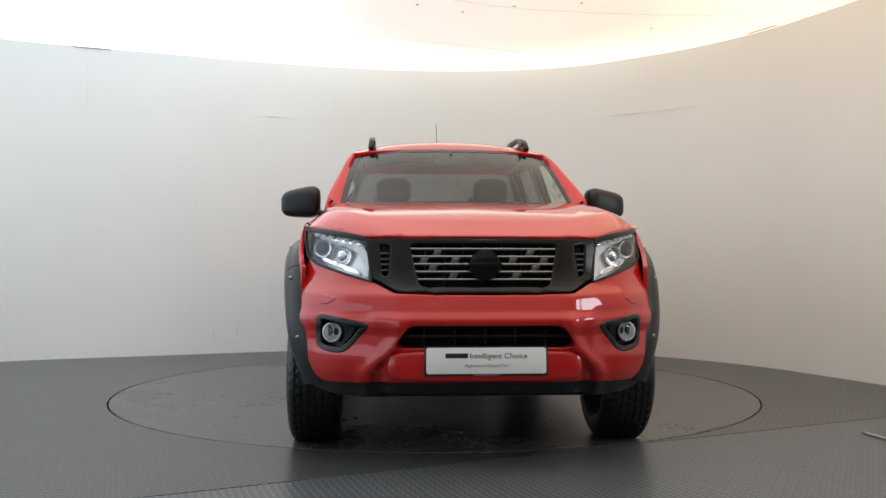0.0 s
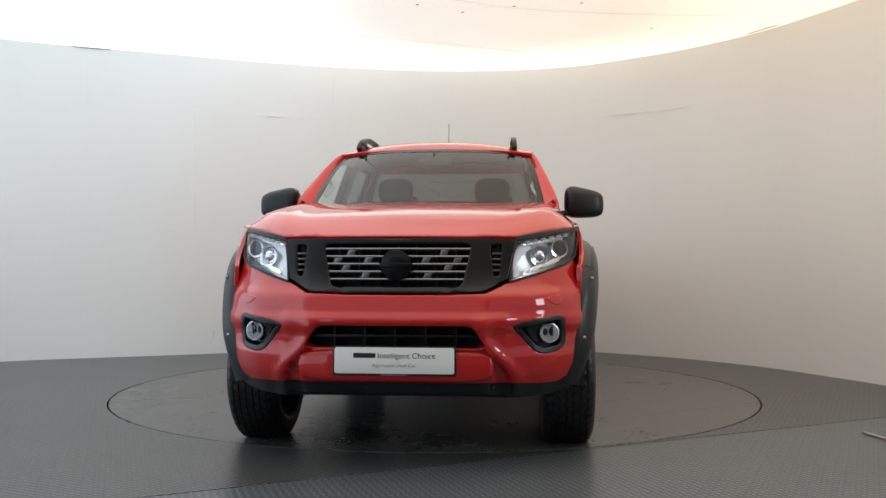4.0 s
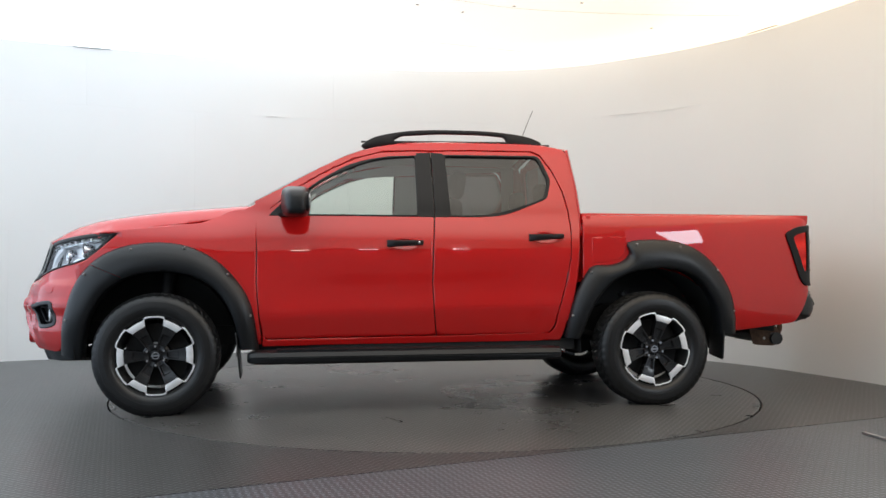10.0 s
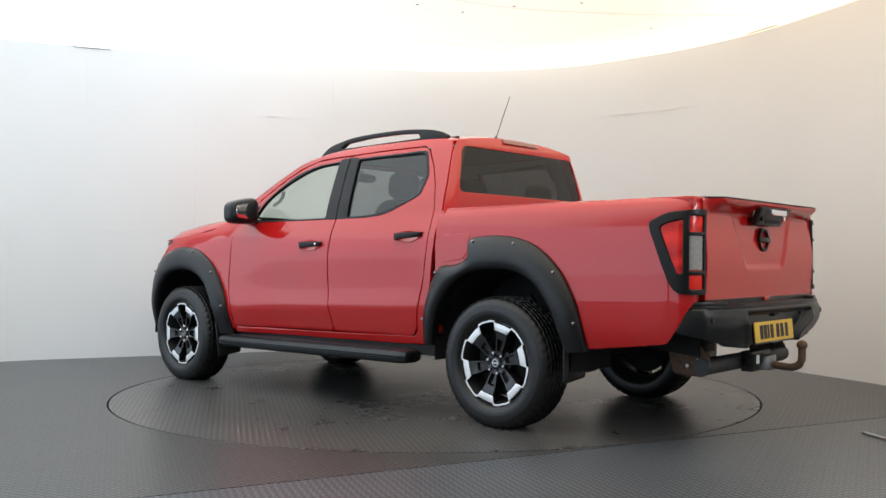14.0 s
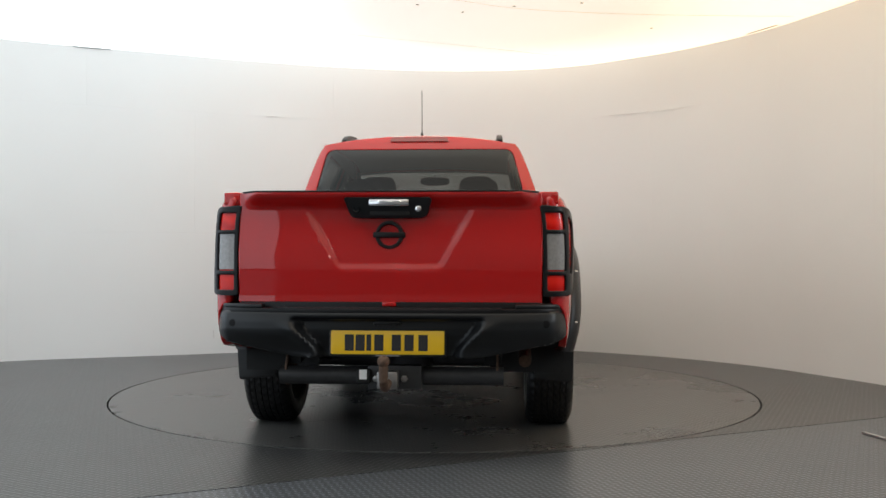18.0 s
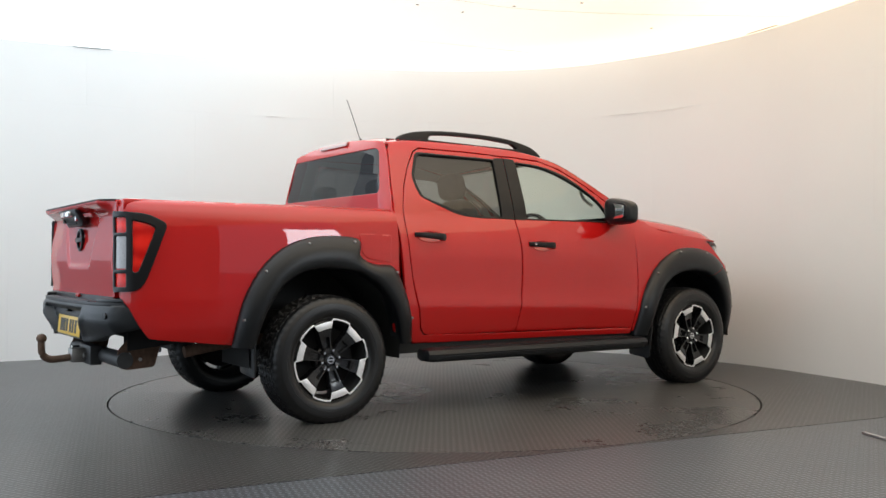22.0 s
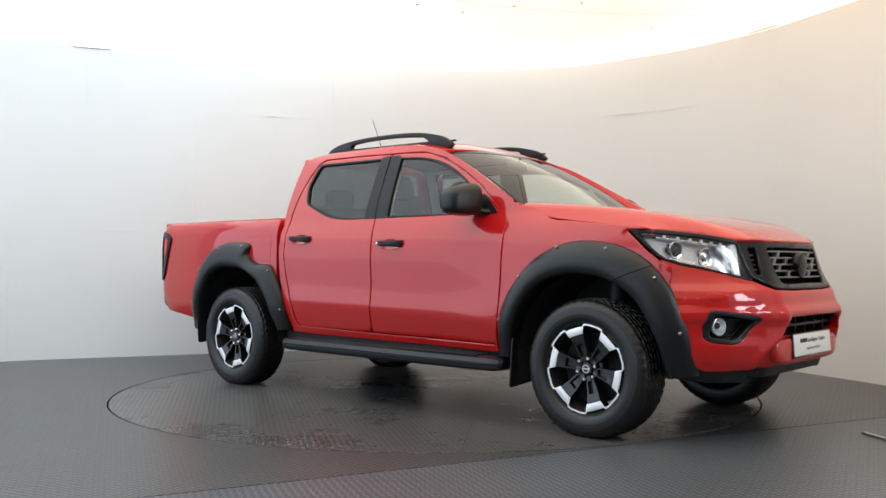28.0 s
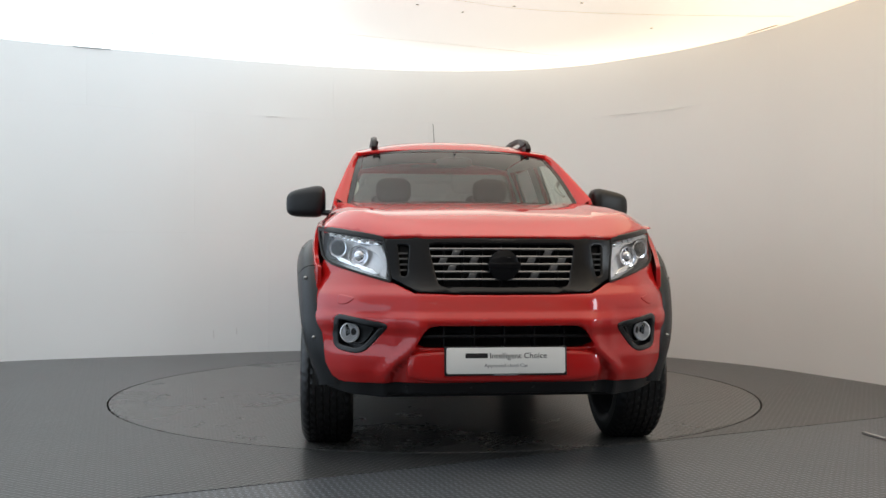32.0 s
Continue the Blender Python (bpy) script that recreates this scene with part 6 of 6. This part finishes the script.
    for s in (1, -1):
        pts = [Vector((s * (side_x(-0.62, 1.40) - 0.075), -0.72 + 0.12 * t, 1.345 + 0.11 * t)) + Vector((-s * 0.035 * math.sin(math.pi * t), 0, 0)) for t in np.linspace(0, 1, 9)]
        tube("grab_handle", pts, 0.012, BEIGE, truck, 8)


def underneath():
    for s in (1, -1):
        rail = [(s * 0.46, -2.2, 0.50), (s * 0.46, -0.9, 0.44), (s * 0.50, 1.0, 0.44), (s * 0.50, 1.35, 0.58), (s * 0.50, 1.9, 0.58), (s * 0.48, 2.62, 0.50)]
        rows = [[(x + dx, y, z + dz) for dx, dz in ((-0.04, -0.06), (0.04, -0.06), (0.04, 0.06), (-0.04, 0.06))] for x, y, z in rail]
        loft("chassis_rail", rows, DARK, truck, True, True)
        # wheel arch liners
        for y0, z0, rr in ((-1.575, 0.40, 0.475), (1.575, 0.40, 0.49)):
            rows = []
            for a in np.linspace(-0.12, math.pi + 0.12, 19):
                c, q = math.cos(a), math.sin(a)
                rows.append([(s * x, y0 + rr * c, z0 + rr * q) for x in (0.855, 0.66, 0.46)])
            bm = bmesh.new()
            grid(bm, rows)
            cap = [(s * 0.46, y0 + rr * math.cos(a), z0 + rr * math.sin(a)) for a in np.linspace(0, math.pi, 17)]
            bm.faces.new([bm.verts.new(p) for p in cap])
            part("arch_liner", bm, DARK, truck)
        # rear leaf spring and damper, front strut
        pts = [(s * 0.56, 1.575 + 0.62 * t, 0.42 + 0.10 * t * t) for t in np.linspace(-1, 1, 9)]
        rows = [[(p[0] + dx, p[1], p[2] + dz) for dx, dz in ((-0.032, -0.018), (0.032, -0.018), (0.032, 0.012), (-0.032, 0.012))] for p in pts]
        loft("leaf_spring", rows, DARK_STEEL, truck, True, True)
        tube("damper", [(s * 0.48, 1.75, 0.36), (s * 0.46, 1.50, 0.72)], 0.03, DARK_STEEL, truck, 10)
        tube("strut", [(s * 0.60, -1.575, 0.36), (s * 0.52, -1.55, 0.85)], 0.045, DARK_STEEL, truck, 12)
        tube("lower_arm", [(s * 0.66, -1.575, 0.30), (s * 0.35, -1.45, 0.31)], 0.035, DARK_STEEL, truck, 8)
    tube("rear_axle", [(-0.70, 1.575, 0.362), (0.70, 1.575, 0.362)], 0.045, DARK_STEEL, truck, 12)
    bm = bmesh.new()
    superform(bm, (0.0, 1.575, 0.362), (0.13, 0.14, 0.13), 2.5)
    part("differential", bm, DARK_STEEL, truck, "", 60)
    tube("prop_shaft", [(0, -0.4, 0.42), (0, 1.45, 0.38)], 0.035, DARK_STEEL, truck, 10)
    tube("exhaust", smooth([(-0.30, -0.6, 0.36), (-0.34, 0.6, 0.37), (-0.36, 1.2, 0.40), (-0.62, 1.9, 0.48), (-0.64, 2.35, 0.43)], 6), 0.032, RUST, truck, 12)
    boxpart("engine_block", (-0.44, -2.22, 0.40), (0.44, -1.08, 0.98), DARK, truck, 0.03)
    boxpart("radiator_panel", (-0.52, -2.215, 0.42), (0.52, -2.19, 1.00), DARK, truck, 0.0)
    boxpart("gearbox", (-0.22, -1.1, 0.33), (0.22, -0.1, 0.46), DARK, truck, 0.04)
    boxpart("fuel_tank", (0.10, -0.1, 0.30), (0.44, 0.95, 0.44), DARK, truck, 0.05)
    boxpart("spare_carrier", (-0.36, 1.95, 0.47), (0.36, 2.55, 0.62), DARK, truck, 0.08)


MIRROR = mat("mirror_glass", (0.85, 0.87, 0.88), rough=0.02, metal=1.0)
fittings()
cabin()
underneath()


# ---- small things of the room ----
def room_details():
    seam_mat = mat("ceiling_weld", (0.62, 0.58, 0.52), rough=0.6)
    for i, pts in enumerate(([(-4.2, 0.22), (-1.83, 1.15), (-0.87, 1.54), (0.07, 1.90), (1.3, 2.42)], [(-1.2, -0.2), (0.2, 0.49), (0.64, 0.69), (1.23, 0.81), (2.03, 0.88), (3.0, 0.90)])):
        line = smooth(pts, 8)
        bm = bmesh.new()
        rows = []
        for k, p in enumerate(line):
            d = (line[min(k + 1, len(line) - 1)] - line[max(k - 1, 0)]).normalized()
            n = Vector((-d.y, d.x)) * 0.0016
            rows.append([(p.x + n.x, p.y + n.y, 2.999), (p.x + n.x, p.y + n.y, 2.9975), (p.x - n.x, p.y - n.y, 2.9975), (p.x - n.x, p.y - n.y, 2.999)])
        ob = loft("ceiling_seam", rows, seam_mat, None, True, True)
        tagged(ob, "thin welded seam across the stretch ceiling", "seam", kind="structure")
    # dark shadow gaps where sheet and wall part
    for a, b in (((-3.49, 2.055), (-3.17, 2.19)), ((2.815, 1.49), (2.975, 1.17))):
        a, b = Vector(a), Vector(b)
        n = Vector((b.y - a.y, a.x - b.x)).normalized()
        m = Matrix.Translation((*((a + b) / 2 + n * 0.008), 2.994)) @ pose(0, 0, 0, 0, 0, math.degrees(math.atan2((b - a).y, (b - a).x)))
        h = (b - a).length / 2
        ob = boxpart("edge_gap", (-h, -0.005, -0.003), (h, 0.005, 0.004), GREY_INK, None, 0.002, m=m)
        tagged(ob, "short dark gap under the ceiling edge", "trim", kind="structure")
    # dead flies lying in the sheet
    rng = random.Random(4)
    bm = bmesh.new()
    for x, y in ((-2.57, 1.54), (-0.15, 0.60), (0.63, 0.63), (1.16, 0.53), (0.22, 0.81), (1.9, 1.3)):
        superform(bm, (x, y, 2.9965), (0.014 + 0.006 * rng.random(), 0.008, 0.003), 2, 8, 4)
    ob = part("ceiling_specks", bm, DARK, None, "", 60)
    tagged(ob, "small dark specks on the glowing ceiling", "specks", kind="stuff")
    # lifted joints and scrapes of the wall
    pale = mat("fresh_filler", (0.86, 0.86, 0.85), rough=0.5)
    grey = mat("grey_scrape", (0.68, 0.67, 0.66), rough=0.7)
    for (x0, y0, z0), (x1, y1, z1), h, m_, nm in (((-1.76, 2.737, 2.440), (-1.56, 2.799, 2.440), 0.0010, grey, "joint_crack"), ((1.79, 2.63, 2.440), (2.03, 2.455, 2.438), 0.0010, grey, "joint_crack"),
                                                  ((2.19, 2.30, 2.434), (2.36, 2.14, 2.430), 0.002, pale, "filler_streak"), ((-2.247, 2.547, 0.235), (-2.241, 2.549, 0.155), 0.0, grey, "scrape"), ((-2.033, 2.636, 0.256), (-2.029, 2.637, 0.19), 0.0, grey, "scrape")):
        a, b = Vector((x0, y0, z0)), Vector((x1, y1, z1))
        d = (b - a).normalized()
        out = Vector((d.y, -d.x, 0)).normalized() if h else Vector((0.4, -0.9, 0))
        up = d.cross(out).normalized() * (h or 0.003)
        bm = bmesh.new()
        f = out * 0.004
        vs = [bm.verts.new(p) for p in (a + up + f, b + up + f, b - up + f, a - up + f, a + up - f, b + up - f, b - up - f, a - up - f)]
        for q in ((0, 1, 2, 3), (7, 6, 5, 4), (0, 4, 5, 1), (1, 5, 6, 2), (2, 6, 7, 3), (3, 7, 4, 0)):
            bm.faces.new([vs[i] for i in q])
        ob = part(nm, bm, m_, None)
        tagged(ob, "faint mark on the white studio wall", "wall mark", kind="structure")
    # a bright metal bar lying on the floor
    rod = boxpart("metal_bar", (-0.013, -0.45, 0.0), (0.013, 0.45, 0.010), STEEL_BRIGHT, None, 0.002, m=Matrix.Translation((2.40, -2.19, 0.0)) @ pose(0, 0, 0, 0, 0, 9.0))
    tagged(rod, "flat bright metal bar lying on the dark floor", "metal bar")


STEEL_BRIGHT = mat("bright_steel", (0.72, 0.72, 0.73), rough=0.3, metal=1.0, vary=0.1, scale=40)
room_details()


# ---- the turning of the table and of the truck on it ----
def motions():
    walk(turntable, [(t, pose(0, 0, 0, 0, 0, -a)) for t, a in TURN])
    walk(truck, [(t, pose(0, 0, 0, 0, 0, -a) @ CAR_AT) for t, a in TURN])


motions()
